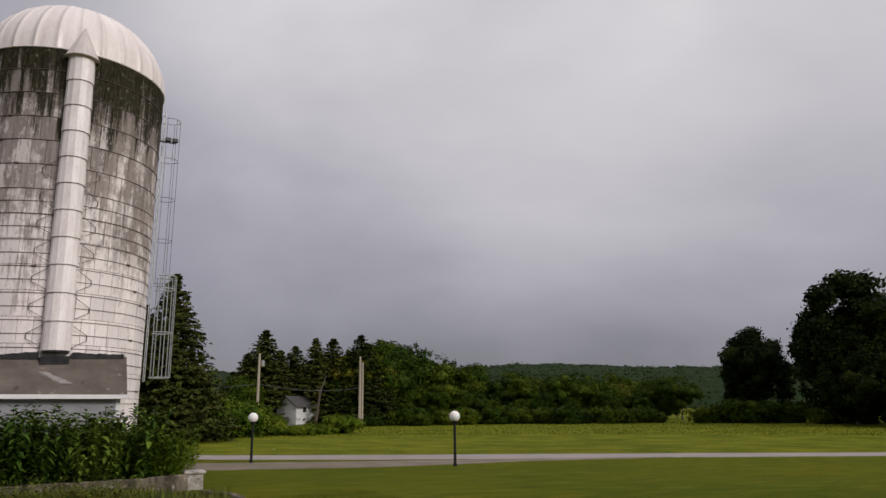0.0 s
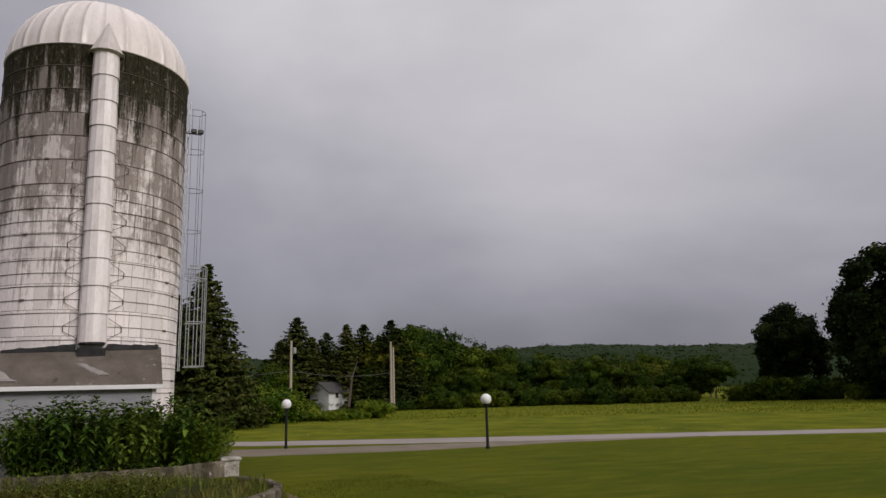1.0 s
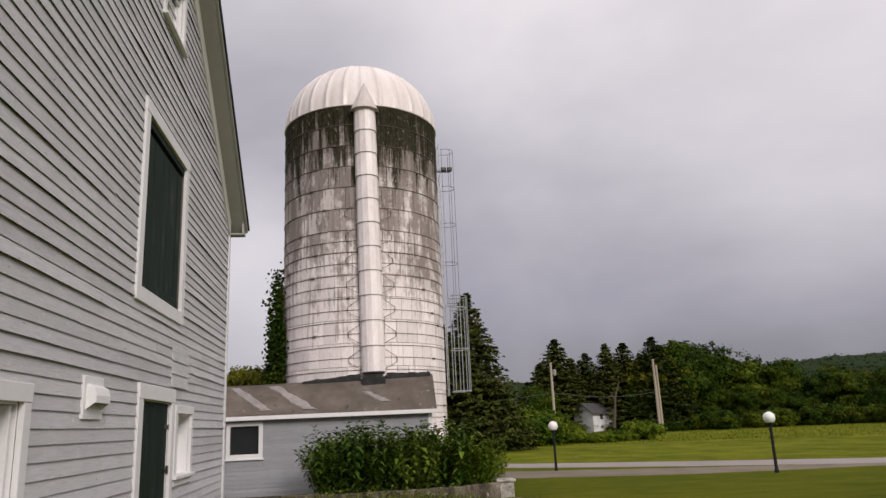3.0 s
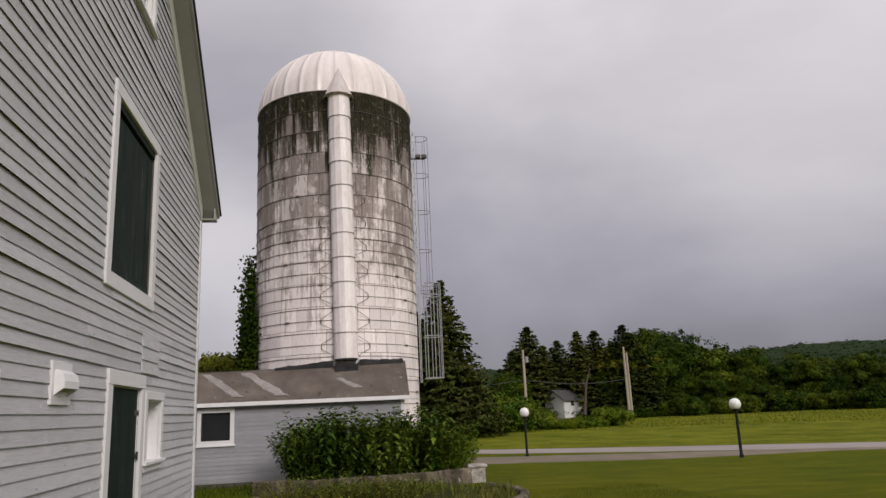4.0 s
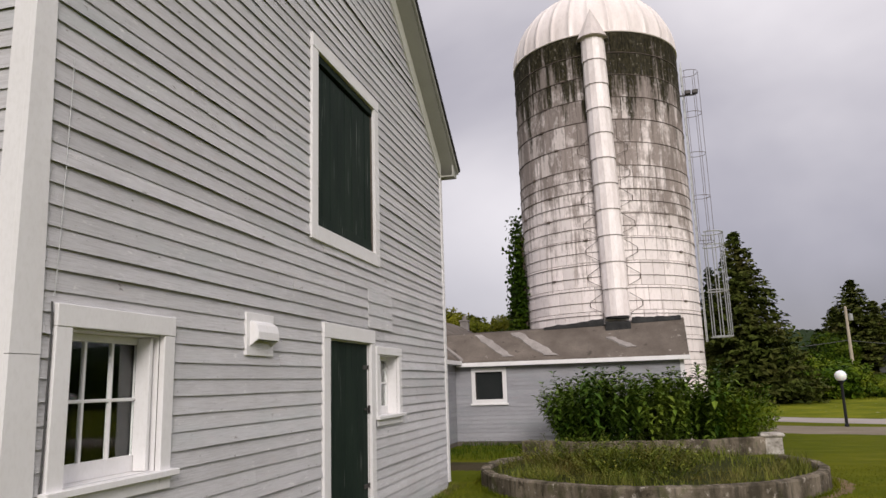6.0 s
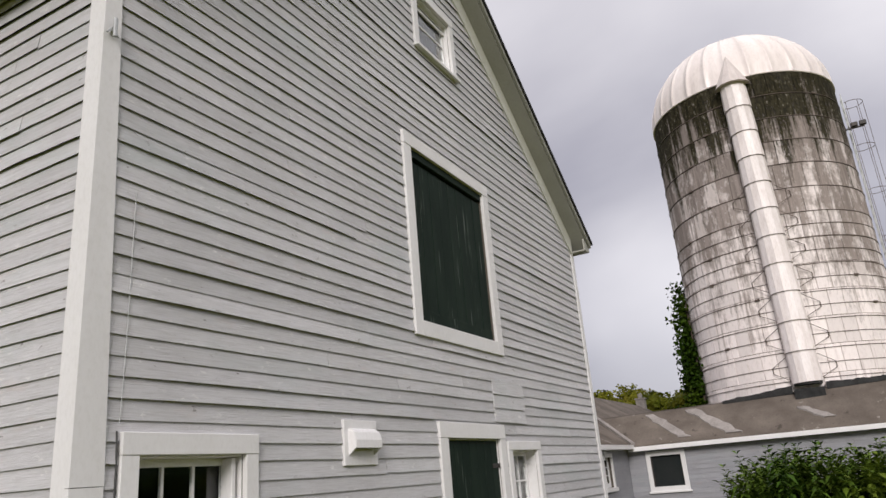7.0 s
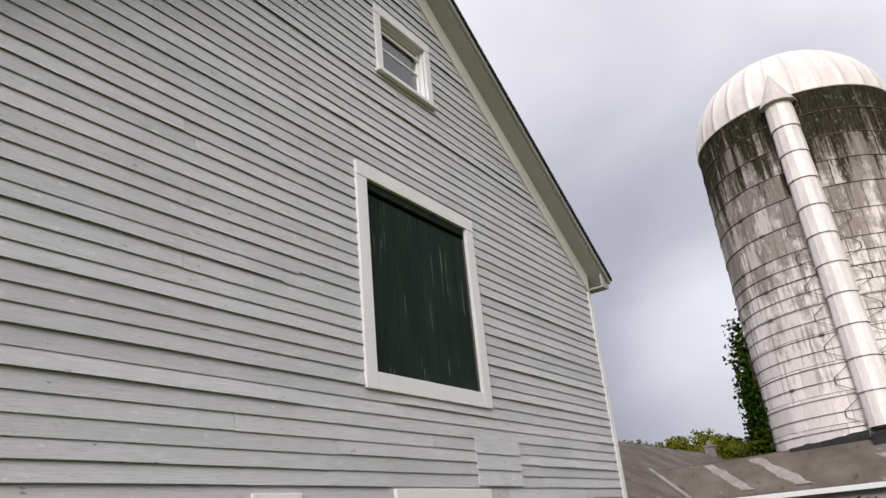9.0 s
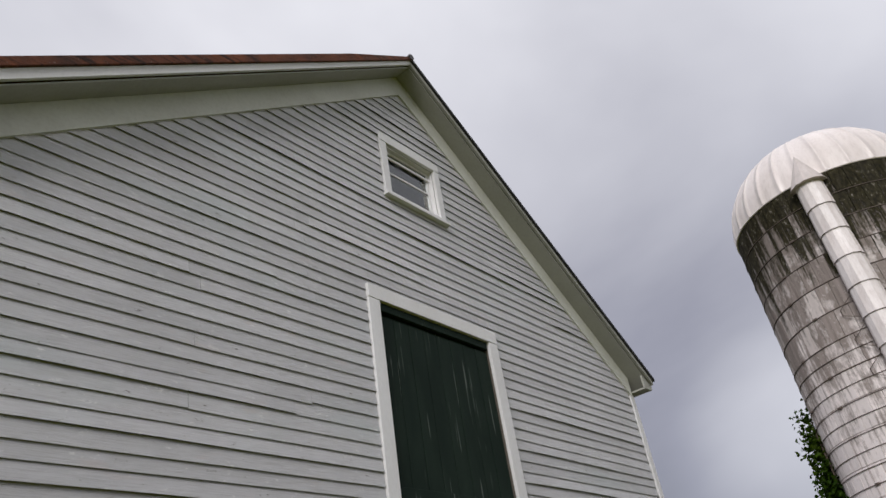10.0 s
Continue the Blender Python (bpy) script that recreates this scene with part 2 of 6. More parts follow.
def silo_paint(name, base, info_kind):
    """Worn white wash over concrete: black algae running down from the dome, a grey stained middle, clean white below."""
    m, nt, b = shader(name, 0.45)
    vec = position(nt)
    sep = nt.nodes.new("ShaderNodeSeparateXYZ")
    nt.links.new(vec, sep.inputs[0])
    run = noise_of(nt, position(nt, (3.2, 3.2, 0.16)), 1.5, 5.0, 0.6)
    drip = noise_of(nt, position(nt, (8, 8, 0.45)), 1.0, 5.0, 0.65)
    blot = noise_of(nt, position(nt, (1, 1, 0.7)), 0.85, 5.0, 0.6)
    fine = noise_of(nt, position(nt, (1, 1, 0.5)), 11.0, 6.0, 0.72)
    info = nt.nodes.new("ShaderNodeObjectInfo" if info_kind == "piece" else "ShaderNodeNewGeometry")
    rnd = info.outputs["Random" if info_kind == "piece" else "Random Per Island"]

    def level(a, c, r, f):
        w = arith(nt, "ADD", arith(nt, "MULTIPLY", arith(nt, "SUBTRACT", run, 0.5), a), arith(nt, "MULTIPLY", arith(nt, "SUBTRACT", drip, 0.5), c))
        w = arith(nt, "ADD", w, arith(nt, "MULTIPLY", arith(nt, "SUBTRACT", rnd, 0.5), r))
        w = arith(nt, "ADD", w, arith(nt, "MULTIPLY", arith(nt, "SUBTRACT", fine, 0.5), f))
        return arith(nt, "ADD", sep.outputs[2], w)

    grey = ramp(nt, arith(nt, "ADD", level(5.0, 6.0, 1.6, 4.5), arith(nt, "MULTIPLY", arith(nt, "SUBTRACT", blot, 0.5), 9.0)), 5.9, 8.0)
    black = ramp(nt, level(6.5, 5.0, 2.0, 4.0), 9.9, 11.3)
    col = mixc(nt, ramp(nt, fine, 0.5, 0.8, 0, 0.42), base, (0.45, 0.38, 0.36))
    col = mixc(nt, ramp(nt, drip, 0.57, 0.70, 0, 0.5), col, (0.40, 0.32, 0.29))
    stain = mixc(nt, ramp(nt, drip, 0.35, 0.65), (0.20, 0.165, 0.145), (0.36, 0.305, 0.28))
    stain = mixc(nt, ramp(nt, fine, 0.60, 0.72, 0, 0.8), stain, base)
    patch = noise_of(nt, position(nt, (2.0, 2.0, 1.1)), 1.1, 6.0, 0.7)
    grey = arith(nt, "MULTIPLY", grey, arith(nt, "MULTIPLY", ramp(nt, rnd, 0.72, 0.95, 1.0, 0.55), ramp(nt, patch, 0.52, 0.66, 1.0, 0.3)))
    col = mixc(nt, arith(nt, "MULTIPLY", grey, 0.95), col, stain)
    moss = mixc(nt, ramp(nt, fine, 0.42, 0.62), (0.010, 0.009, 0.004), (0.045, 0.040, 0.018))
    col = mixc(nt, arith(nt, "MULTIPLY", black, ramp(nt, fine, 0.70, 0.60, 0.45, 0.97)), col, moss)
    hsv = nd(nt, "ShaderNodeHueSaturation")
    nt.links.new(ramp(nt, rnd, 0, 1, 0.84, 1.08), hsv.inputs["Value"])
    nt.links.new(col, hsv.inputs["Color"])
    nt.links.new(hsv.outputs[0], b.inputs["Base Color"])
    dull = arith(nt, "MAXIMUM", grey, black)
    nt.links.new(ramp(nt, dull, 0, 1, 0.40, 0.9), b.inputs["Roughness"])
    nt.links.new(ramp(nt, dull, 0, 1, 0.45, 0.08), b.inputs["Specular IOR Level"])
    bump(nt, b, fine, 0.35, 0.012)
    return m


M_STAVE = silo_paint("whitewashed_concrete_stave", (0.95, 0.865, 0.84), "piece")
M_STAVES = silo_paint("whitewashed_concrete_staves", (0.95, 0.865, 0.84), "island")
M_CHUTE = worn("white_chute_sheet", (0.95, 0.88, 0.865), (0.56, 0.47, 0.43), 0.48, 2.2, 16, (2, 2, 0.5), 0.5, 0.07, relief=0.1)


def roofing():
    m, nt, b = shader("weathered_rolled_roofing", 0.92, spec=0.2)
    vec = position(nt)
    n1, n2 = noise_of(nt, vec, 1.1, 5), noise_of(nt, vec, 26, 5, 0.7)
    col = mixc(nt, ramp(nt, n1, 0.35, 0.7), (0.105, 0.086, 0.072), (0.185, 0.155, 0.132))
    col = mixc(nt, ramp(nt, n2, 0.5, 0.8, 0, 0.6), col, (0.05, 0.046, 0.042))
    n3 = noise_of(nt, vec, 2.4, 5, 0.7)
    col = mixc(nt, ramp(nt, n3, 0.63, 0.68, 0, 0.6), col, (0.34, 0.31, 0.28))
    col = mixc(nt, ramp(nt, n3, 0.38, 0.32, 0, 0.7), col, (0.045, 0.038, 0.032))
    nt.links.new(col, b.inputs["Base Color"])
    bump(nt, b, n2, 0.5, 0.01)
    return m


M_ROOF = roofing()
M_PATCH = worn("pale_roof_patch", (0.33, 0.30, 0.28), (0.17, 0.15, 0.14), 0.9, 3, 20, (1, 1, 1), 0.7)


def lawn():
    m, nt, b = shader("mown_lawn_and_field", 0.95, spec=0.03)
    vec = position(nt)
    n0, n1 = noise_of(nt, vec, 0.10, 4), noise_of(nt, vec, 0.7, 5, 0.6)
    n2, n3 = noise_of(nt, vec, 7, 6, 0.75), noise_of(nt, vec, 60, 4, 0.75)
    n4 = noise_of(nt, position(nt, (1.0, 0.35, 1)), 1.9, 6, 0.7)
    col = mixc(nt, ramp(nt, n0, 0.35, 0.65), (0.076, 0.100, 0.005), (0.132, 0.136, 0.008))
    col = mixc(nt, ramp(nt, n1, 0.45, 0.75, 0, 0.6), col, (0.082, 0.106, 0.010))
    col = mixc(nt, ramp(nt, n2, 0.5, 0.8, 0, 0.5), col, (0.10, 0.10, 0.03))
    col = mixc(nt, ramp(nt, n4, 0.50, 0.72, 0, 0.65), col, (0.19, 0.178, 0.020))
    col = mixc(nt, ramp(nt, n4, 0.46, 0.30, 0, 0.7), col, (0.058, 0.080, 0.009))
    col = mixc(nt, ramp(nt, n3, 0.4, 0.75, 0, 0.55), col, (0.028, 0.045, 0.007))
    # beyond the road the grass is uncut: paler, patchier, with small white flowers
    sep = nt.nodes.new("ShaderNodeSeparateXYZ")
    nt.links.new(vec, sep.inputs[0])
    beyond = ramp(nt, arith(nt, "ADD", arith(nt, "MULTIPLY", sep.outputs[0], 0.8), arith(nt, "MULTIPLY", sep.outputs[1], -0.6)), 30.0, 34.0)
    n5, n6 = noise_of(nt, position(nt, (1, 1, 1)), 0.35, 6, 0.72), noise_of(nt, vec, 2.6, 3, 0.6)
    rough_col = mixc(nt, ramp(nt, n5, 0.36, 0.66), (0.072, 0.098, 0.006), (0.225, 0.225, 0.020))
    rough_col = mixc(nt, ramp(nt, n2, 0.45, 0.75, 0, 0.6), rough_col, (0.07, 0.095, 0.01))
    rough_col = mixc(nt, ramp(nt, n6, 0.70, 0.74, 0, 0.7), rough_col, (0.62, 0.62, 0.55))
    col = mixc(nt, arith(nt, "MULTIPLY", beyond, 0.85), col, rough_col)
    nt.links.new(col, b.inputs["Base Color"])
    bump(nt, b, arith(nt, "ADD", n2, n3), 0.6, 0.05)
    return m


M_LAWN = lawn()
M_DRIVE = worn("worn_gravel_drive", (0.21, 0.175, 0.14), (0.10, 0.085, 0.05), 0.95, 0.7, 14, (1, 1, 1), 0.6, spec=0.1)
M_EARTH = worn("dark_trodden_earth", (0.075, 0.058, 0.038), (0.035, 0.035, 0.014), 0.95, 1.2, 16, (1, 1, 1), 0.7, spec=0.03)
M_TAN = worn("bare_tan_soil", (0.20, 0.135, 0.085), (0.085, 0.075, 0.03), 0.95, 2.5, 18, (1, 1, 1), 0.8, spec=0.05)
M_ROAD = worn("pale_gravel_road", (0.37, 0.32, 0.30), (0.22, 0.19, 0.17), 0.95, 0.5, 14, (1, 1, 1), 0.5)


def glass(name, tint=(0.9, 0.95, 0.93)):
    m, nt, b = shader(name, 0.03)
    b.inputs["Base Color"].default_value = (*tint, 1)
    b.inputs["Transmission Weight"].default_value = 1.0
    b.inputs["IOR"].default_value = 1.45
    return m


M_GLASS = glass("old_window_glass")
# Near-black, so the darkness of rooms behind glass is in the colour.
M_DARKROOM = worn("room_shade_black", (0.03, 0.034, 0.032), (0.015, 0.015, 0.015), 0.9, spec=0.1)
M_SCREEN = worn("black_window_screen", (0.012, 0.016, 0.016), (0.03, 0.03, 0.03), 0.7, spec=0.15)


def globe_glass():
    m, nt, b = shader("white_opal_globe", 0.25)
    b.inputs["Base Color"].default_value = (0.86, 0.86, 0.84, 1)
    b.inputs["Subsurface Weight"].default_value = 0.15
    return m


M_GLOBE = globe_glass()


def leafy(name, a, b2, c, rough=0.55):
    m, nt, b = shader(name, rough, spec=0.06)
    g = nt.nodes.new("ShaderNodeNewGeometry")
    info = nt.nodes.new("ShaderNodeObjectInfo")
    col = mixc(nt, g.outputs["Random Per Island"], a, b2)
    n = noise_of(nt, position(nt), 0.55, 4, 0.6)
    col = mixc(nt, ramp(nt, n, 0.48, 0.70, 0, 0.75), col, c)
    hsv = nd(nt, "ShaderNodeHueSaturation")
    nt.links.new(ramp(nt, info.outputs["Random"], 0, 1, 0.66, 1.36), hsv.inputs["Value"])
    nt.links.new(ramp(nt, info.outputs["Random"], 0, 1, 0.515, 0.478), hsv.inputs["Hue"])
    nt.links.new(col, hsv.inputs["Color"])
    nt.links.new(hsv.outputs[0], b.inputs["Base Color"])
    b.inputs["Transmission Weight"].default_value = 0.0
    return m


M_LEAF = leafy("broad_tree_leaves", (0.013, 0.030, 0.002), (0.048, 0.085, 0.005), (0.098, 0.125, 0.009))
M_OLIVE = leafy("olive_tree_leaves", (0.050, 0.062, 0.005), (0.115, 0.128, 0.010), (0.15, 0.14, 0.02))
# Backlit shade is in these near-black leaves; the last colour paints lit tips.
M_DARKLEAF = leafy("shade_darkened_tree_leaves", (0.004, 0.009, 0.001), (0.013, 0.026, 0.003), (0.050, 0.068, 0.009))
M_NEEDLE = leafy("spruce_needles", (0.022, 0.034, 0.006), (0.052, 0.070, 0.013), (0.080, 0.074, 0.024), 0.7)
M_SHRUB = leafy("glossy_shrub_leaves", (0.009, 0.024, 0.003), (0.100, 0.172, 0.020), (0.14, 0.20, 0.028), 0.45)
M_WEED = leafy("tall_weed_blades", (0.055, 0.085, 0.010), (0.19, 0.20, 0.038), (0.17, 0.115, 0.05), 0.7)
M_PALE = leafy("pale_bushy_weed_leaves", (0.018, 0.032, 0.003), (0.125, 0.155, 0.018), (0.17, 0.125, 0.038), 0.6)
M_TURF = leafy("short_lawn_blades", (0.042, 0.066, 0.004), (0.095, 0.116, 0.007), (0.118, 0.122, 0.011), 0.7)
M_BUSH = leafy("bright_bush_leaves", (0.034, 0.068, 0.004), (0.105, 0.165, 0.010), (0.185, 0.21, 0.020))
M_BARK = worn("grey_brown_bark", (0.13, 0.10, 0.075), (0.06, 0.045, 0.035), 0.9, 3, 20, (4, 4, 0.6))
M_HILL = leafy("wooded_hill_foliage", (0.007, 0.019, 0.003), (0.019, 0.037, 0.005), (0.029, 0.048, 0.007), 0.8)


# ---- building helpers ----
BASE = {}


def thing(name, at, label="", category="", group="", kind=""):
    ob = new(name)
    ob.location = at
    ob.empty_display_size = 0.2
    BASE[ob.name] = Vector(at)
    return tagged(ob, label, category, group, kind)


def link_mesh(name, bm, material, smooth=False):
    me = bpy.data.meshes.new(name)
    bmesh.ops.recalc_face_normals(bm, faces=bm.faces)
    bm.to_mesh(me)
    bm.free()
    me.materials.append(material)
    if smooth:
        for p in me.polygons:
            p.use_smooth = True
    return me


def part(name, bm, material, parent, label="", smooth=False, kind=""):
    """One mesh under a thing or a part; bm is in world coordinates."""
    at = BASE[parent.name]
    bmesh.ops.translate(bm, verts=bm.verts, vec=-at)
    ob = new(name, link_mesh(name, bm, material, smooth))
    ob.parent = parent
    BASE[ob.name] = at
    return tagged(ob, label, kind=kind)


def piece(name, me, parent, m):
    """An object of its own on shared mesh data, at the world pose m."""
    ob = new(name, me)
    ob.parent = parent
    ob.matrix_basis = Matrix.Translation(-BASE[parent.name]) @ m
    return ob


def box(bm, x0, y0, z0, x1, y1, z1, bevel=0.0):
    m = Matrix.LocRotScale(((x0 + x1) / 2, (y0 + y1) / 2, (z0 + z1) / 2), None, (abs(x1 - x0), abs(y1 - y0), abs(z1 - z0)))
    r = bmesh.ops.create_cube(bm, size=1, matrix=m)
    if bevel:
        edges = list({ed for v in r["verts"] for ed in v.link_edges})
        bmesh.ops.bevel(bm, geom=edges, offset=bevel, segments=1, affect="EDGES")
    return bm


def boxes(*rows, bevel=0.004):
    bm = bmesh.new()
    for r in rows:
        box(bm, *r, bevel=bevel)
    return bm


def rod(bm, a, b, r, sides=8, r2=None):
    a, b = Vector(a), Vector(b)
    q = (b - a).to_track_quat("Z", "Y").to_matrix().to_4x4()
    bmesh.ops.create_cone(bm, cap_ends=True, segments=sides, radius1=r, radius2=r if r2 is None else r2, depth=(b - a).length,
                          matrix=Matrix.Translation((a + b) / 2) @ q)
    return bm


def tube(bm, pts, r, sides=6):
    for a, b in zip(pts, pts[1:]):
        rod(bm, a, b, r, sides)
    return bm


def lathe(bm, profile, centre, sides=32):
    rings = []
    for r, z in profile:
        rings.append([bm.verts.new((centre[0] + r * math.cos(2 * math.pi * i / sides), centre[1] + r * math.sin(2 * math.pi * i / sides), centre[2] + z))
                      for i in range(sides)])
    for lo, hi in zip(rings, rings[1:]):
        for i in range(sides):
            j = (i + 1) % sides
            bm.faces.new((lo[i], lo[j], hi[j], hi[i]))
    bm.faces.new(rings[0])
    bm.faces.new(rings[-1])
    return bm


def prism(bm, poly, a, b, axis="y"):
    """A polygon of (u, w) pairs drawn out from a to b along an axis."""
    def at(u, w, d):
        return {"y": (u, d, w), "x": (d, u, w), "z": (u, w, d)}[axis]
    f = [bm.verts.new(at(u, w, a)) for u, w in poly]
    g = [bm.verts.new(at(u, w, b)) for u, w in poly]
    bm.faces.new(f)
    bm.faces.new(g[::-1])
    for i in range(len(poly)):
        j = (i + 1) % len(poly)
        bm.faces.new((f[i], f[j], g[j], g[i]))
    return bm


def smooth_step(a, b, v):
    s = min(max((v - a) / (b - a), 0), 1)
    return s * s * (3 - 2 * s)


def ground_z(x, y):
    d = math.hypot(x + 4, y + 2.3)
    z = -0.33 * smooth_step(0, 9, x) - 0.19 * smooth_step(11, 26, math.hypot(x - 3, y))
    z += 0.0062 * max(0, d - 48) * smooth_step(20, 90, -y) * min(1, 260 / max(d, 1))
    return z


# ---- ground, road ----
def build_ground():
    bm = bmesh.new()
    radii = [0, 2, 4, 6, 8, 10, 12, 14, 17, 20, 24, 28, 33, 38, 44, 52, 62, 75, 90, 110, 140, 190, 270, 420, 700, 1200, 2200]
    n = 96
    rings = []
    for r in radii:
        ring = []
        for i in range(n):
            x, y = 2 + r * math.cos(2 * math.pi * i / n), -3 + r * math.sin(2 * math.pi * i / n)
            ring.append(bm.verts.new((x, y, ground_z(x, y))))
        rings.append(ring)
    for lo, hi in zip(rings, rings[1:]):
        for i in range(n):
            j = (i + 1) % n
            bm.faces.new((lo[i], lo[j], hi[j], hi[i]))
    bmesh.ops.remove_doubles(bm, verts=bm.verts, dist=0.001)
    me = link_mesh("ground", bm, M_LAWN, True)
    return tagged(new("ground", me), "green mown lawn and rough field grass", "ground", kind="structure")


ground = build_ground()


def ribbon(name, left, right, material, label, category, lift=0.02):
    """A strip of ground cover between two edges, a little proud of the ground."""
    bm = bmesh.new()
    rows = []
    steps = 60
    for k in range(steps + 1):
        s = k / steps * (len(left) - 1)
        i = min(int(s), len(left) - 2)
        f = s - i
        a, b = Vector(left[i]).lerp(Vector(left[i + 1]), f), Vector(right[i]).lerp(Vector(right[i + 1]), f)
        row = []
        for j in range(7):
            p = a.lerp(b, j / 6)
            if j in (0, 6):
                p += Vector((random.uniform(-0.15, 0.15), random.uniform(-0.15, 0.15)))
            row.append(bm.verts.new((p.x, p.y, ground_z(p.x, p.y) + (lift if 0 < j < 6 else -0.03))))
        rows.append(row)
    for lo, hi in zip(rows, rows[1:]):
        for j in range(6):
            bm.faces.new((lo[j], lo[j + 1], hi[j + 1], hi[j]))
    return tagged(new(name, link_mesh(name, bm, material, True)), label, category, kind="structure")


ribbon("road", [(60, 24), (38, -2), (29, -10.3), (25.0, -15.5), (21.9, -20.5), (18.0, -27.6), (14.0, -34), (2, -58), (-30, -120)],
       [(63, 22), (41, -4), (33.2, -11.0), (28.6, -17.6), (24.2, -24.5), (20.2, -30.6), (16.0, -36.4), (5, -60), (-27, -122)],
       M_ROAD, "pale worn gravel road beyond the lawn", "road")
ribbon("driveway", [(40, 14), (29, -1), (22.6, -8.6), (20.6, -14.0), (20.6, -20.4), (18.6, -27.0)],
       [(44, 12), (32, -3), (28.2, -9.2), (25.6, -14.4), (22.3, -20.4), (18.9, -26.8)],
       M_DRIVE, "pale gravel driveway that joins the road", "driveway", 0.025)

def bare_rim(a0, a1):
    """Bare tan soil where the mower cannot reach, at the foot of the lower planter."""
    pts = [(radians(a0 + (a1 - a0) * i / 10)) for i in range(11)]
    cx, cy, r = 10.70, -3.40, 2.93
    ribbon("bare_soil", [(cx + (r - 0.02) * math.cos(a), cy + (r - 0.02) * math.sin(a)) for a in pts],
           [(cx + (r + 0.26 + 0.12 * math.sin(a * 3)) * math.cos(a), cy + (r + 0.26 + 0.12 * math.sin(a * 3)) * math.sin(a)) for a in pts], M_TAN, "bare tan soil at the planter's foot", "soil", 0.012)


bare_rim(228, 322)
ribbon("worn_path", [(12.0, 1.5), (12.1, 0.4), (12.0, -0.5), (11.4, -1.3)], [(14.1, 1.5), (14.0, 0.4), (13.9, -0.6), (13.6, -1.6)], M_EARTH, "dark trodden earth beside the planters", "path", 0.015)

# ---- the barn ----
XL, XR, XM = 0.16, 9.79, 4.95
SLOPE = 0.745
COURSE = 0.1276


def soffit_z(x):
    return 5.42 + SLOPE * (5.10 - abs(x - XM))


barn = thing("barn", (XL, 0, 0), "grey clapboard barn with white trim and dark green doors", "barn")

# outer edges of the trim round each opening: x0, x1, z0, z1
HATCH, DOOR = (3.925, 6.145, 3.085, 5.485), (4.253, 5.895, -0.15, 2.20)
WIN, SWIN, GWIN = (0.435, 1.572, 0.83, 2.025), (5.955, 7.03, 0.97, 2.01), (4.42, 5.55, 6.90, 7.90)
OPENINGS = (HATCH, DOOR, WIN, SWIN, GWIN)
HOLES = ((4.09, 5.975, 3.255, 5.32), (4.43, 5.745, -0.3, 2.03), (0.565, 1.452, 0.95, 1.89), (6.075, 6.905, 1.09, 1.90), (4.53, 5.44, 6.98, 7.76))


def wall_core():
    """The sheathing behind the boards, 0.2 thick, with the openings cut through."""
    bm = bmesh.new()
    outline = [(XL, -0.55), (HOLES[1][0], -0.55), (HOLES[1][0], HOLES[1][3]), (HOLES[1][1], HOLES[1][3]), (HOLES[1][1], -0.55), (XR, -0.55),
               (XR, soffit_z(XR)), (XM, soffit_z(XM)), (XL, soffit_z(XL))]
    loops = [outline] + [[(a, c), (b, c), (b, d), (a, d)] for k, (a, b, c, d) in enumerate(HOLES) if k != 1]
    edges = []
    for loop in loops:
        vs = [bm.verts.new((u, 0.0, w)) for u, w in loop]
        edges += [bm.edges.new((vs[i], vs[(i + 1) % len(vs)])) for i in range(len(vs))]
    faces = [g for g in bmesh.ops.triangle_fill(bm, edges=edges, use_beauty=True)["geom"] if isinstance(g, bmesh.types.BMFace)]
    ext = bmesh.ops.extrude_face_region(bm, geom=faces)
    bmesh.ops.translate(bm, verts=[g for g in ext["geom"] if isinstance(g, bmesh.types.BMVert)], vec=(0, 0.2, 0))
    return bm


gable_wall = part("gable_wall", wall_core(), M_CORE, barn, "grey clapboard gable wall")
side_wall = part("side_wall", boxes((XL, 0.2, -0.5, XL + 0.2, 16, 5.42)), M_CORE, barn, "grey clapboard side wall")
part("side_wall", boxes((XR - 0.2, 0.2, -0.5, XR - 0.0, 16, 5.42)), M_BOARD, barn)
bm = bmesh.new()
prism(bm, [(XL, -0.5), (XR, -0.5), (XR, 5.42), (XM, soffit_z(XM)), (XL, 5.42)], 16.0, 16.2)
part("back_wall", bm, M_BOARD, barn)
part("foundation", boxes((XL - 0.02, -0.035, -0.7, DOOR[0], 0.0, -0.02), (DOOR[1], -0.02, -0.7, XR + 0.02, 0.0, -0.32), (XL - 0.03, 0, -0.7, XL, 16, -0.02)),
     M_FOUND, barn, "low stained concrete footing")
part("floor", boxes((XL + 0.2, 0.2, -0.3, XR - 0.2, 16, -0.1), (XL + 0.2, 0.2, 2.5, XR - 0.2, 16, 2.6)), M_CORE, barn)


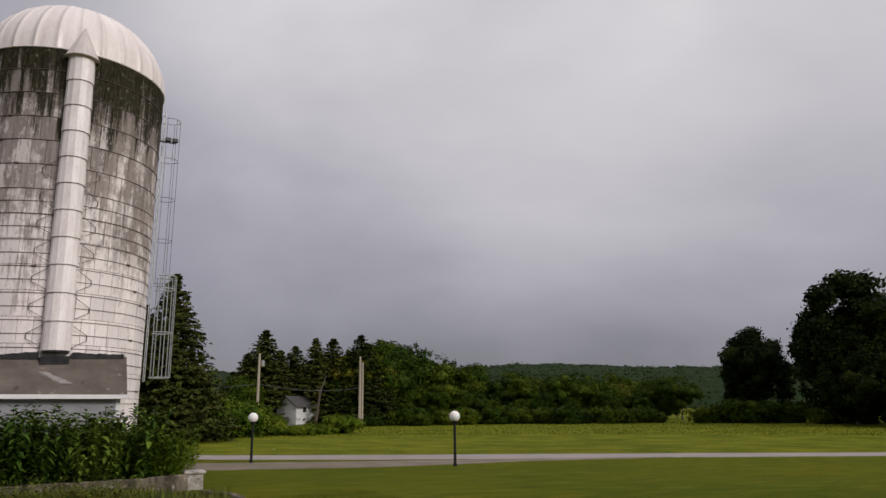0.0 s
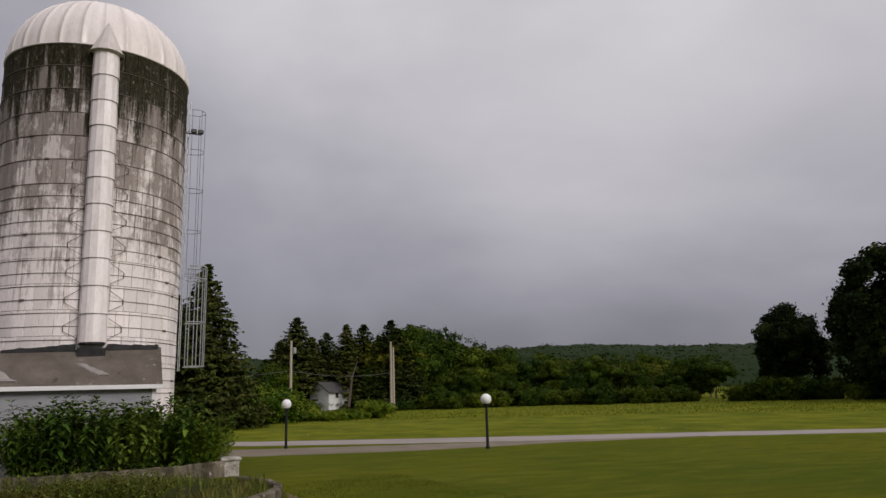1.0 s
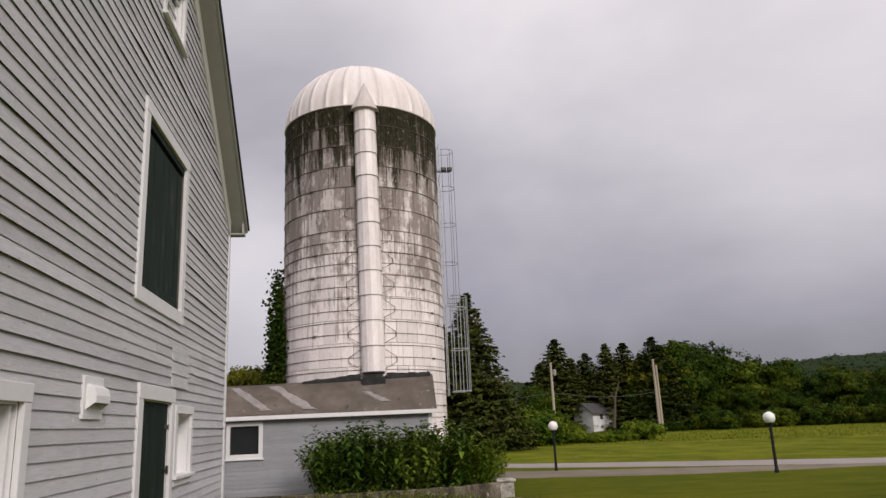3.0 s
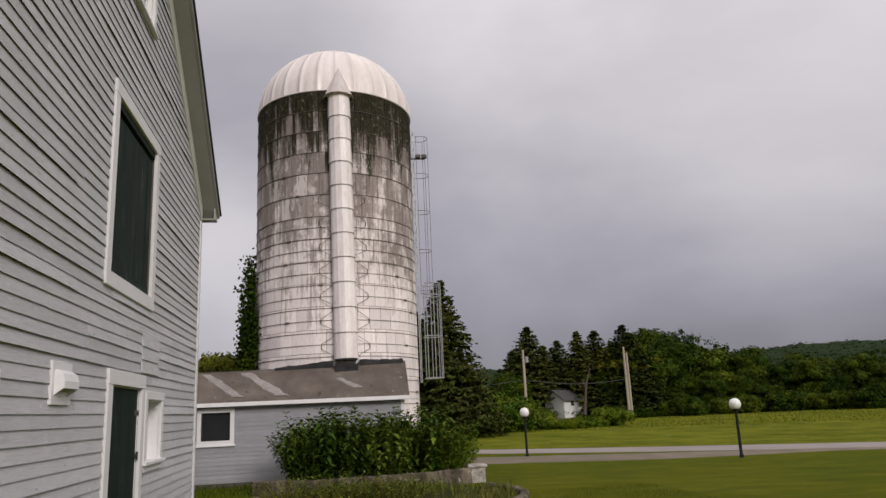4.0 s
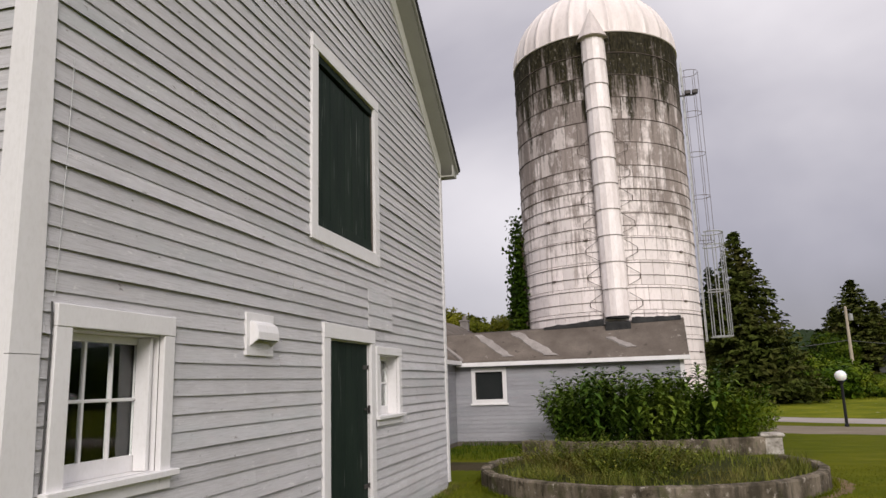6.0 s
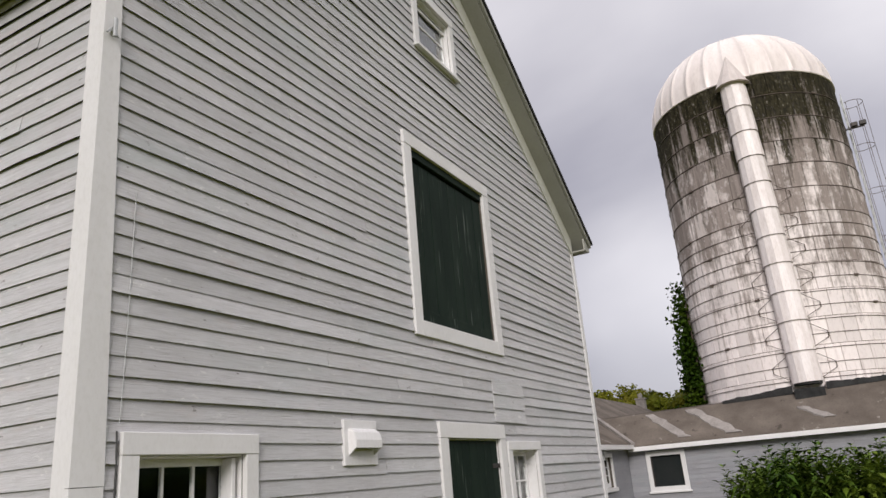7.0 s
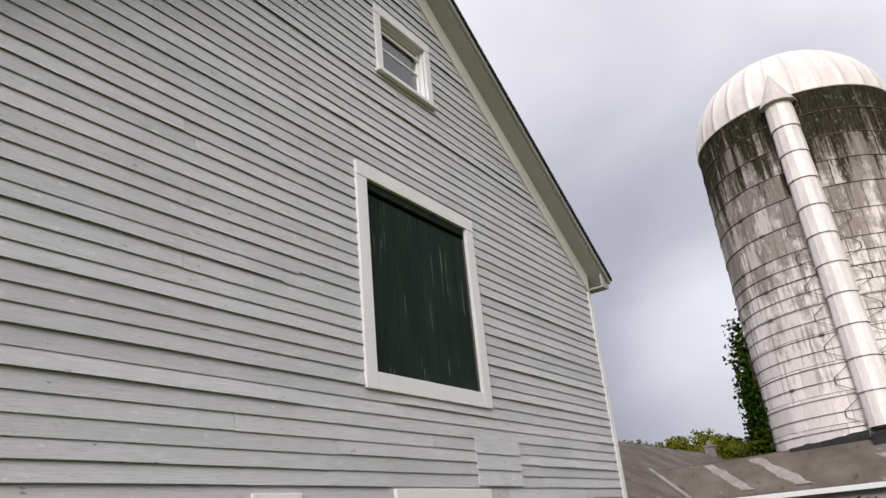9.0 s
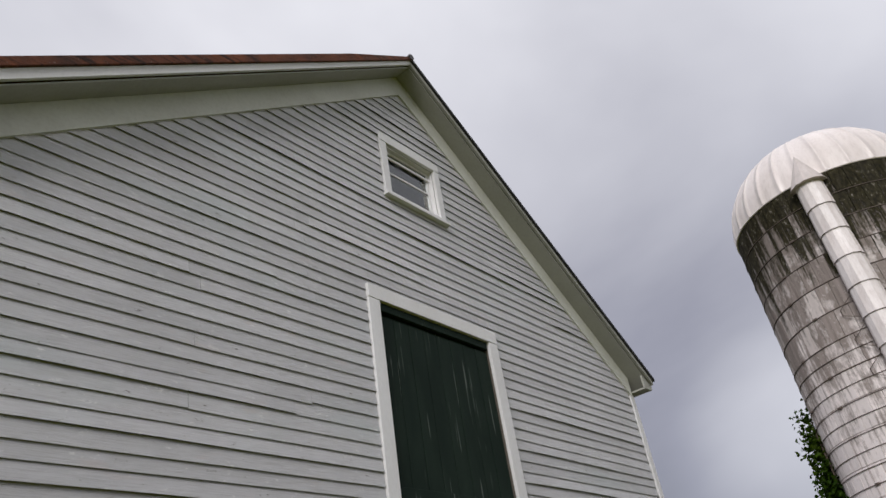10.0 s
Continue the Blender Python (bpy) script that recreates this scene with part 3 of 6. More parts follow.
def roof_side(sign):
    """One slope of the roof with its boxed rake overhang: soffit, fascia and rusty edge."""
    def at(u):
        return XM + sign * u
    slab = bmesh.new()
    top, low = (0.215, 0.125) if sign < 0 else (0.14, 0.085)
    poly = [(at(0), 9.22 + 0.14), (at(1.2), 9.22 + top - SLOPE * 1.2), (at(5.11), 9.22 + top - SLOPE * 5.11), (at(5.11), 9.22 + low - SLOPE * 5.11), (at(0), 9.22 + 0.085)]
    prism(slab, [(u, w + 0.03) for u, w in poly], -0.355, 16.4)
    part("roof_slope", slab, M_RUST if sign < 0 else M_FLASH, barn, "rust-brown roof covering with a thin worn edge" if sign < 0 else "dark roof covering with a thin worn edge")
    under = bmesh.new()
    prism(under, [(at(0), 9.22 + 0.02), (at(5.06), 9.24 - SLOPE * 5.06), (at(5.06), 9.22 - SLOPE * 5.06), (at(0), 9.22)], -0.285, 16.3)
    part("soffit", under, M_CREAM, barn, "weathered cream soffit boards with shade in their colour")
    face = bmesh.new()
    prism(face, [(at(0), 9.22 + 0.11), (at(5.08), 9.22 + low + 0.025 - SLOPE * 5.08), (at(5.08), 9.258 - SLOPE * 5.08), (at(0), 9.258)], -0.325, -0.285)
    # left fascia white, right one in the soffit's shade-darkened cream
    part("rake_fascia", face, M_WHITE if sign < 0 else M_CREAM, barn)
    frieze = bmesh.new()
    prism(frieze, [(at(0), 9.218), (at(4.81), 9.218 - SLOPE * 4.81), (at(4.81), 9.22 - SLOPE * 4.81 - 0.32), (at(0), 9.22 - 0.335)], -0.042, 0.0)
    part("rake_frieze", frieze, M_FRIEZE, barn, "cream painted frieze board")
    eave = bmesh.new()
    box(eave, at(4.83), -0.282, 5.385, at(5.05), 16.3, 5.41, 0)
    box(eave, at(5.05), -0.284, 5.40, at(5.075), 16.3, 5.50, 0)
    prism(eave, [(at(4.83), 5.40), (at(5.05), 5.40), (at(5.05), 5.45), (at(4.83), 5.61)], -0.28, -0.25)
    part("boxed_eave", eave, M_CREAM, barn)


for s in (-1, 1):
    roof_side(s)
bm = bmesh.new()
rod(bm, (XM, -0.375, 9.37), (XM, 16.4, 9.37), 0.05, 8)
part("ridge_cap", bm, M_DARKMETAL, barn)

# corner boards
def corner_in(z):
    """Inner edge of the settled corner board, which widens towards the ground."""
    return 0.385 - 0.028 * z


bm = prism(bmesh.new(), [(XL - 0.034, -0.1), (corner_in(-0.1), -0.1), (corner_in(1.72), 1.72), (XL - 0.034, 1.72)], -0.034, 0.0)
prism(bm, [(XL - 0.036, 1.724), (corner_in(1.72) + 0.002, 1.724), (corner_in(5.36), 5.36), (XL - 0.036, 5.36)], -0.036, 0.0)
box(bm, XL - 0.034, 0.001, -0.1, XL, 0.13, 5.40, 0.003)
part("corner_board", bm, M_WHITE, barn, "white painted corner board with a joint low down")
bm = rod(bmesh.new(), (0.175, -0.036, 4.62), (0.175, -0.085, 4.64), 0.012, 8)
rod(bm, (0.175, -0.082, 4.58), (0.175, -0.082, 4.72), 0.014, 8)
rod(bm, (0.13, -0.06, 4.60), (0.175, -0.06, 4.66), 0.006, 6)
rod(bm, (0.22, -0.06, 4.60), (0.175, -0.06, 4.66), 0.006, 6)
part("wire_hook", bm, M_GALV, barn, "small grey wire hook on the corner board")
part("corner_board", boxes((XR - 0.10, -0.034, -0.22, XR + 0.03, 0.0, 5.34), (XR, 0.0, -0.22, XR + 0.034, 0.13, 5.40)), M_WHITE, barn, "white painted corner board")


def casing(outer, hole, sill, parent):
    """Flat boards round an opening, a little proud of the clapboards, each a part."""
    x0, x1, z0, z1 = outer
    a, b, c, d = hole
    y = -0.045
    rows = [(x0, y, z0, a, 0.0, d - 0.001), (b, y, z0, x1, 0.0, d - 0.001), (x0, y - 0.004, d, x1, 0.0, z1)]
    if sill:
        rows.append((a + 0.001, y + 0.002, z0, b - 0.001, 0.0, c))
    for r in rows:
        part("casing_board", boxes(r), M_WHITE, parent, "white painted casing board")


def sash(name, hole, y, cols, rows_n, parent, material=M_WHITE, stile=0.05, bar=0.022):
    a, b, c, d = hole
    bars = [(a, y, c, a + stile, y + 0.04, d), (b - stile, y, c, b, y + 0.04, d), (a + stile, y, c, b - stile, y + 0.04, c + stile * 2.2), (a + stile, y, d - stile, b - stile, y + 0.04, d)]
    w, h = (b - a - 2 * stile), (d - c - 3.2 * stile)
    for i in range(1, cols):
        x = a + stile + w * i / cols
        bars.append((x - bar / 2, y + 0.003, c + stile, x + bar / 2, y + 0.036, d - stile))
    for i in range(1, rows_n):
        z = c + 2.2 * stile + h * i / rows_n
        bars.append((a + stile, y + 0.005, z - bar / 2, b - stile, y + 0.034, z + bar / 2))
    frame_ob = part(name, boxes(*bars, bevel=0.003), material, parent, "white wooden glazing frame")
    for i in range(cols):
        for j in range(rows_n):
            x0, z0 = a + stile + w * i / cols, c + 2.2 * stile + h * j / rows_n
            p = part("pane", boxes((x0, y + 0.016, z0, x0 + w / cols, y + 0.021, z0 + h / rows_n), bevel=0), M_GLASS, frame_ob)
            p.visible_shadow = False
    return frame_ob


def deep_window(outer, hole, cols, rows_n, depth, label):
    w = part("window", boxes((hole[0] - 0.0, 0.0, hole[2] - 0.03, hole[0] + 0.012, depth, hole[3]), (hole[1] - 0.012, 0.0, hole[2] - 0.03, hole[1], depth, hole[3]),
                             (hole[0], 0.0, hole[3] - 0.012, hole[1], depth, hole[3]), (hole[0], 0.0, hole[2] - 0.02, hole[1], depth, hole[2] + 0.012)), M_WHITE, barn, label)
    casing(outer, hole, False, w)
    inner = (hole[0] + 0.013, hole[1] - 0.013, hole[2] + 0.013, hole[3] - 0.013)
    sash("sash", inner, depth - 0.05, cols, rows_n, w)
    part("sill", boxes((outer[0] - 0.03, -0.085, hole[2] - 0.035, outer[1] + 0.055, 0.005, hole[2] + 0.008)), M_WHITE, w, "white sill board")
    part("apron", boxes((outer[0] - 0.0, -0.04, outer[2], outer[1] + 0.01, 0.0, hole[2] - 0.04)), M_WHITE, w)
    return w


lower_window = deep_window(WIN, HOLES[2], 3, 2, 0.175, "deep-set white window with six dark panes")
small_window = deep_window(SWIN, HOLES[3], 3, 2, 0.18, "small deep-set white window beside the door")
part("sash_stop", boxes((1.375, 0.02, 0.965, 1.412, 0.12, 1.87), (1.432, 0.04, 1.25, 1.439, 0.06, 1.62)), M_WHITE, lower_window)

# gable window
gw = part("gable_window", boxes((4.53, 0.0, 6.98, 4.545, 0.12, 7.76), (5.425, 0.0, 6.98, 5.44, 0.12, 7.76), (4.53, 0, 7.745, 5.44, 0.12, 7.76), (4.53, 0, 6.98, 5.44, 0.12, 6.995)),
          M_WHITE, barn, "small gable window with two dark panes")
casing(GWIN, HOLES[4], True, gw)
sash("sash", (4.548, 5.422, 6.998, 7.742), 0.055, 1, 2, gw, M_WHITE, 0.038, 0.028)
part("sill", boxes((4.40, -0.085, 6.875, 5.57, 0.0, 6.915)), M_WHITE, gw)
part("storm_bar", boxes((4.55, 0.035, 7.60, 5.42, 0.055, 7.635)), M_WHITE, gw)

# hay hatch: upright green boards
hatch = part("hay_hatch", boxes((4.092, 0.06, 3.258, 5.973, 0.09, 5.318)), M_GREEN, barn, "closed dark green hay hatch with peeling boards")
casing(HATCH, HOLES[0], True, hatch)
nb = 8
wb = (5.963 - 4.102) / nb
bm = box(bmesh.new(), -wb / 2 + 0.004, -0.014, 0, wb / 2 - 0.004, 0.014, 1.925, 0.004)
board_me = link_mesh("hatch_board", bm, M_GREEN)
for i in range(nb):
    piece("board", board_me, hatch, pose(4.102 + wb * (i + 0.5), 0.035 + random.uniform(-0.004, 0.004), 3.262))
part("header_board", boxes((4.102, -0.012, 5.222, 5.963, 0.05, 5.315)), M_GREEN, hatch, "green header board")
part("bottom_rail", boxes((4.102, 0.012, 3.262, 5.963, 0.02, 3.40)), M_GREEN, hatch)
for z in (3.75, 4.95):
    part("hinge", boxes((4.105, 0.010, z, 4.16, 0.019, z + 0.09)), M_DARKMETAL, hatch, "small iron hinge")

# door
door = part("door", boxes((4.43, 0.002, -0.10, 4.445, 0.12, 2.03), (5.73, 0.002, -0.10, 5.745, 0.12, 2.03), (4.445, 0.002, 2.015, 5.73, 0.12, 2.03)), M_WHITE, barn,
            "closed dark green plank door in a white casing")
casing((DOOR[0], DOOR[1], -0.10, DOOR[3]), (4.43, 5.745, -0.10, 2.03), False, door)
nb = 7
wb = (5.728 - 4.447) / nb
bm = box(bmesh.new(), -wb / 2 + 0.003, -0.016, 0, wb / 2 - 0.003, 0.016, 2.075, 0.004)
plank_me = link_mesh("door_plank", bm, M_GREEN)
for i in range(nb):
    piece("plank", plank_me, door, pose(4.447 + wb * (i + 0.5), 0.025 + random.uniform(-0.002, 0.002), -0.065))
bm = boxes((5.60, -0.006, 1.19, 5.72, 0.008, 1.215), (5.70, -0.03, 1.15, 5.72, 0.0, 1.25))
part("latch", bm, M_DARKMETAL, door, "black iron latch")
for z in (0.25, 1.70):
    part("hinge", boxes((5.56, 0.0, z, 5.74, 0.01, z + 0.05), (5.722, -0.012, z - 0.015, 5.738, 0.0, z + 0.06)), M_DARKMETAL, door, "black strap hinge")
part("threshold", boxes((4.40, -0.05, -0.16, 5.76, 0.2, -0.10)), M_FOUND, door)

# vent hood
bm = bmesh.new()
prism(bm, [(-0.055, 2.09), (-0.105, 2.055), (-0.125, 1.99), (-0.125, 1.925), (-0.112, 1.925), (-0.108, 1.98), (-0.09, 2.035), (-0.04, 2.06), (-0.035, 2.06), (-0.035, 2.09)], 2.665, 3.035, "x")
prism(bm, [(-0.03, 2.085), (-0.105, 2.05), (-0.122, 1.99), (-0.122, 1.93), (-0.03, 1.86)], 2.655, 2.668, "x")
prism(bm, [(-0.03, 2.085), (-0.105, 2.05), (-0.122, 1.99), (-0.122, 1.93), (-0.03, 1.86)], 3.032, 3.045, "x")
vent = part("vent_hood", bm, M_WHITE, barn, "white sheet metal vent hood")
part("flange", boxes((2.60, -0.040, 1.785, 3.09, 0.0, 2.165)), M_WHITE, vent)
part("flap", boxes((2.67, -0.088, 1.915, 3.03, -0.08, 1.995)), M_GALV, vent, "grey vent flap")

# dark sheets added behind the panes, standing in for the unlit rooms
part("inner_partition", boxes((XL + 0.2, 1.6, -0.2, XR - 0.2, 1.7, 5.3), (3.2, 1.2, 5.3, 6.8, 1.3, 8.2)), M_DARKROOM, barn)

# cords and thin wires on the wall
def cord(name, pts, r, material, label, category):
    cu = bpy.data.curves.new(name, "CURVE")
    cu.dimensions, cu.bevel_depth, cu.bevel_resolution = "3D", r, 2
    sp = cu.splines.new("POLY")
    sp.points.add(len(pts) - 1)
    for p, q in zip(sp.points, pts):
        p.co = (*q, 1)
    cu.materials.append(material)
    return tagged(new(name, cu), label, category)


cord("wall_wire", [(0.452, -0.026, 3.56), (0.448, -0.024, 3.1), (0.440, -0.026, 2.6), (0.432, -0.024, 2.25), (0.418, -0.030, 2.07)], 0.0025, M_GALV,
     "thin pale wire stapled down the clapboards", "wire")
cord("black_cable", [(0.408, -0.026, 2.03), (0.414, -0.028, 1.9), (0.418, -0.026, 1.6), (0.415, -0.028, 1.2), (0.412, -0.026, 0.9), (0.43, -0.04, 0.84)], 0.006, M_CABLE,
     "black cable clipped beside the window casing", "cable")
cord("white_cord", [(0.43, -0.06, 0.90), (0.46, -0.10, 0.86), (0.465, -0.11, 0.7), (0.45, -0.12, 0.4), (0.44, -0.12, 0.05), (0.46, -0.13, -0.1)], 0.012, M_CORD,
     "white cord hanging below the window sill", "cord")
cord("loose_cable", [(0.40, -0.06, 0.93), (0.47, -0.09, 0.80), (0.58, -0.06, 0.79), (0.68, -0.07, 0.74), (0.74, -0.08, 0.66), (0.79, -0.07, 0.58)], 0.006, M_CORD,
     "loose pale cable end below the window", "cable")
cord("grey_cable", [(0.56, -0.05, 0.80), (0.565, -0.05, 0.5), (0.57, -0.05, 0.2), (0.57, -0.05, -0.05)], 0.009, M_GALV, "grey cable running down the wall", "cable")


# ---- link and wing beside the silo ----
WX, WY0, WY1, RX = 18.75, -4.80, 1.95, 19.74
wing = thing("wing", (WX, -1.5, -0.3), "low grey clapboard wing with a patched roof", "outbuilding")
WWIN = (0.36, 1.44, 0.84, 1.92)
WH = (0.48, 1.32, 0.98, 1.80)


def wing_core():
    bm = bmesh.new()
    for a, b, lo, hi in ((WY0, WH[0], -0.5, 2.2), (WH[1], WY1, -0.5, 2.2), (WH[0], WH[1], -0.5, WH[2]), (WH[0], WH[1], WH[3], 2.2)):
        box(bm, WX, a, lo, WX + 0.18, b, hi)
    return bm


wing_wall = part("front_wall", wing_core(), M_CORE, wing, "grey clapboard front wall")
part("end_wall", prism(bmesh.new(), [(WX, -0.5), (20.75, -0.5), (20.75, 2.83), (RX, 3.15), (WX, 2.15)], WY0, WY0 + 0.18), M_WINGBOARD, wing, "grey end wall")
part("corner_board", boxes((WX - 0.034, WY0 - 0.01, -0.3, WX, WY0 + 0.11, 2.06)), M_WHITE, wing)
wf = part("window", boxes((WX - 0.045, WWIN[0], WWIN[2], WX, WH[0], WWIN[3]), (WX - 0.045, WH[1], WWIN[2], WX, WWIN[1], WWIN[3]),
                          (WX - 0.045, WH[0], WWIN[2], WX, WH[1], WH[2]), (WX - 0.045, WH[0], WH[3], WX, WH[1], WWIN[3])), M_WHITE, wing, "white-framed window with a dark screen")
part("sill", boxes((WX - 0.08, WWIN[0] - 0.04, WWIN[2] - 0.03, WX, WWIN[1] + 0.04, WWIN[2] + 0.02)), M_WHITE, wf)
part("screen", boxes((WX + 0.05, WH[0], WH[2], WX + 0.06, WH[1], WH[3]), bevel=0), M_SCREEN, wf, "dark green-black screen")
for y0, y1 in ((WH[0], WH[0] + 0.03), (WH[1] - 0.03, WH[1])):
    part("inner_stile", boxes((WX + 0.03, y0, WH[2], WX + 0.05, y1, WH[3])), M_DARKMETAL, wf)


def sheet(corners, thick, cuts=10, sag=0.0):
    """A roof sheet between four corners (eave a, eave b, ridge b, ridge a), slightly uneven."""
    a, b, c, d = (Vector(v) for v in corners)
    bm = bmesh.new()
    top, low = [], []
    for i in range(cuts + 1):
        rt, rl = [], []
        for j in range(cuts + 1):
            u, v = i / cuts, j / cuts
            p = a.lerp(b, u).lerp(d.lerp(c, u), v)
            p.z -= sag * math.sin(math.pi * u) * (0.3 + 0.7 * v)
            p.z += 0.02 * (noise.noise(p * 0.9))
            rt.append(bm.verts.new(p))
            rl.append(bm.verts.new(p - Vector((0, 0, thick))))
        top.append(rt)
        low.append(rl)
    for i in range(cuts):
        for j in range(cuts):
            bm.faces.new((top[i][j], top[i + 1][j], top[i + 1][j + 1], top[i][j + 1]))
            bm.faces.new((low[i][j], low[i][j + 1], low[i + 1][j + 1], low[i + 1][j]))
    for k in range(cuts):
        for p, q, r, s in ((top[k][0], low[k][0], low[k + 1][0], top[k + 1][0]), (top[k][cuts], top[k + 1][cuts], low[k + 1][cuts], low[k][cuts]),
                           (top[0][k], top[0][k + 1], low[0][k + 1], low[0][k]), (top[cuts][k], low[cuts][k], low[cuts][k + 1], top[cuts][k + 1])):
            bm.faces.new((p, q, r, s))
    return bm


def wing_roof_z(x, y):
    """Height of the wing's front slope, which rises towards its free end."""
    u, v = (y + 4.95) / 10.45, (x - 18.5) / (RX - 18.5)
    z = (2.09 + 0.08 * u) * (1 - v) + (3.25 - 0.21 * u) * v
    return z - 0.05 * math.sin(math.pi * u) * (0.3 + 0.7 * v)


wing_roof = part("roof", sheet(((18.5, -4.95, 2.09), (18.5, 5.5, 2.17), (RX, 5.5, 3.04), (RX, -4.98, 3.25)), 0.06, 14, 0.05), M_ROOF, wing, "faded grey-brown rolled roofing", True)
part("roof_back", sheet(((21.6, -0.2, 2.1), (21.6, 5.5, 2.1), (RX, 5.5, 3.05), (RX, 0.2, 3.06)), 0.06, 6), M_ROOF, wing)
part("roof_saddle", sheet(((20.9, -4.95, 2.86), (20.9, 0.25, 2.72), (RX, 0.25, 3.0), (RX, -4.95, 3.235)), 0.06, 6), M_FLASH, wing, "dark roof saddle against the silo")
part("eave_board", boxes((18.46, -4.97, 1.965, 18.50, 1.84, 2.085), (18.5, -4.95, 1.975, 18.76, 1.84, 1.995)), M_WHITE, wing, "white eave board")
for k, (y0, y1, w) in enumerate(((1.35, 0.25, 0.20), (0.15, -1.05, 0.24), (-2.75, -3.4, 0.16))):
    bm = bmesh.new()
    n = 10
    rows = []
    x_lo, x_hi = (18.62, 19.6) if k < 2 else (18.8, 19.2)
    for i in range(n + 1):
        f = i / n
        x, y = x_hi + (x_lo - x_hi) * f, y0 + (y1 - y0) * f
        dy = w * (0.6 + 0.5 * noise.noise(Vector((k * 7.0, f * 5, 0))) + 0.3 * f)
        rows.append([bm.verts.new((x, y + s * dy, wing_roof_z(x, y + s * dy) + h)) for s, h in ((-1, -0.03), (-1, 0.032), (1, 0.032), (1, -0.03))])
    for lo, hi in zip(rows, rows[1:]):
        for j in range(3):
            bm.faces.new((lo[j], lo[j + 1], hi[j + 1], hi[j]))
    part("roof_patch", bm, M_PATCH, wing, "pale worn roof patch")

# flashing between roof and silo: a ragged tarred strip on each side of the chute
for y0, y1, r0, r1 in ((-0.75, -2.62, 0.02, 0.15), (-3.47, -4.9, 0.12, 0.06)):
    rim, foot = [], []
    for i in range(23):
        f = i / 22
        y = y0 + (y1 - y0) * f
        z = wing_roof_z(RX, y)
        rim.append((y, z + r0 + (r1 - r0) * f + 0.035 * noise.noise(Vector((y * 4, 1.7, 0))) + 0.02 * noise.noise(Vector((y * 15, 4.1, 0)))))
        foot.append((y, z - 0.07))
    part("flashing", prism(bmesh.new(), foot + rim[::-1], RX - 0.09, RX + 0.05, "x"), M_FLASH, wing, "dark tarred flashing at the silo")
# solid tar-coloured block: the opening's darkness is painted, not hollow
part("chute_curb", boxes((19.48, -3.42, 2.6, 19.9, -2.66, 3.20)), M_FLASH, wing, "dark block standing in for the shaded opening below the chute")

link = thing("link_building", (14, 3, -0.3), "low grey clapboard link between barn and wing", "outbuilding")
LWIN = (16.15, 17.05, 1.0, 1.95)
link_wall = part("front_wall", boxes((XR + 0.04, WY1, -0.5, LWIN[0] + 0.1, WY1 + 0.18, 2.25), (LWIN[1] - 0.1, WY1, -0.5, WX, WY1 + 0.18, 2.25),
                                     (LWIN[0] + 0.1, WY1, -0.5, LWIN[1] - 0.1, WY1 + 0.18, 1.1), (LWIN[0] + 0.1, WY1, 1.85, LWIN[1] - 0.1, WY1 + 0.18, 2.25), bevel=0), M_CORE, link, "grey clapboard wall")
part("roof", sheet(((XR + 0.05, 1.70, 2.13), (34.0, 1.70, 2.13), (34.0, 4.9, 4.33), (XR + 0.05, 4.9, 4.33)), 0.06, 10), M_ROOF, link, "faded grey-brown rolled roofing", True)
part("roof_back", sheet(((34.0, 8.1, 2.13), (XR + 0.05, 8.1, 2.13), (XR + 0.05, 4.9, 4.33), (34.0, 4.9, 4.33)), 0.06, 6), M_ROOF, link)
part("eave_board", boxes((XR + 0.05, 1.66, 2.03, 18.5, 1.70, 2.145), (XR + 0.05, 1.70, 2.03, 18.5, 1.95, 2.05)), M_WHITE, link, "white eave board")
lw = part("window", boxes((LWIN[0], WY1 - 0.045, LWIN[2], LWIN[0] + 0.1, WY1, LWIN[3]), (LWIN[1] - 0.1, WY1 - 0.045, LWIN[2], LWIN[1], WY1, LWIN[3]),
                          (LWIN[0] + 0.1, WY1 - 0.045, 1.85, LWIN[1] - 0.1, WY1, LWIN[3]), (LWIN[0] - 0.05, WY1 - 0.08, LWIN[2], LWIN[1] + 0.05, WY1, 1.10)), M_WHITE, link, "narrow white window with small panes")
sash("sash", (LWIN[0] + 0.1, LWIN[1] - 0.1, 1.10, 1.85), WY1 + 0.06, 2, 3, lw)
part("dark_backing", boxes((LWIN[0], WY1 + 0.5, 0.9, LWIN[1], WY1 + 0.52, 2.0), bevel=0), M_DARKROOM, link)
bm = bmesh.new()
a, b = Vector((18.42, 1.66, 2.15)), Vector((19.72, 3.02, 3.08))
d = (b - a).normalized()
n = d.cross(Vector((0, 0, 1))).normalized() * 0.06
q = [a - n, a + n, b + n, b - n]
vs = [bm.verts.new(v + Vector((0, 0, 0.06))) for v in q] + [bm.verts.new(v - Vector((0, 0, 0.02))) for v in q]
for f in ((0, 1, 2, 3), (7, 6, 5, 4), (0, 4, 5, 1), (1, 5, 6, 2), (2, 6, 7, 3), (3, 7, 4, 0)):
    bm.faces.new([vs[i] for i in f])
part("valley_flashing", bm, M_PATCH, link, "pale valley flashing strip")
bm = boxes((15.95, WY1 - 0.16, 1.93, 16.2, WY1, 2.0))
rod(bm, (16.05, WY1 - 0.1, 1.78), (16.05, WY1 - 0.1, 2.05), 0.04, 8)
part("wall_lamp", bm, M_GALV, link, "small grey wall fixture")


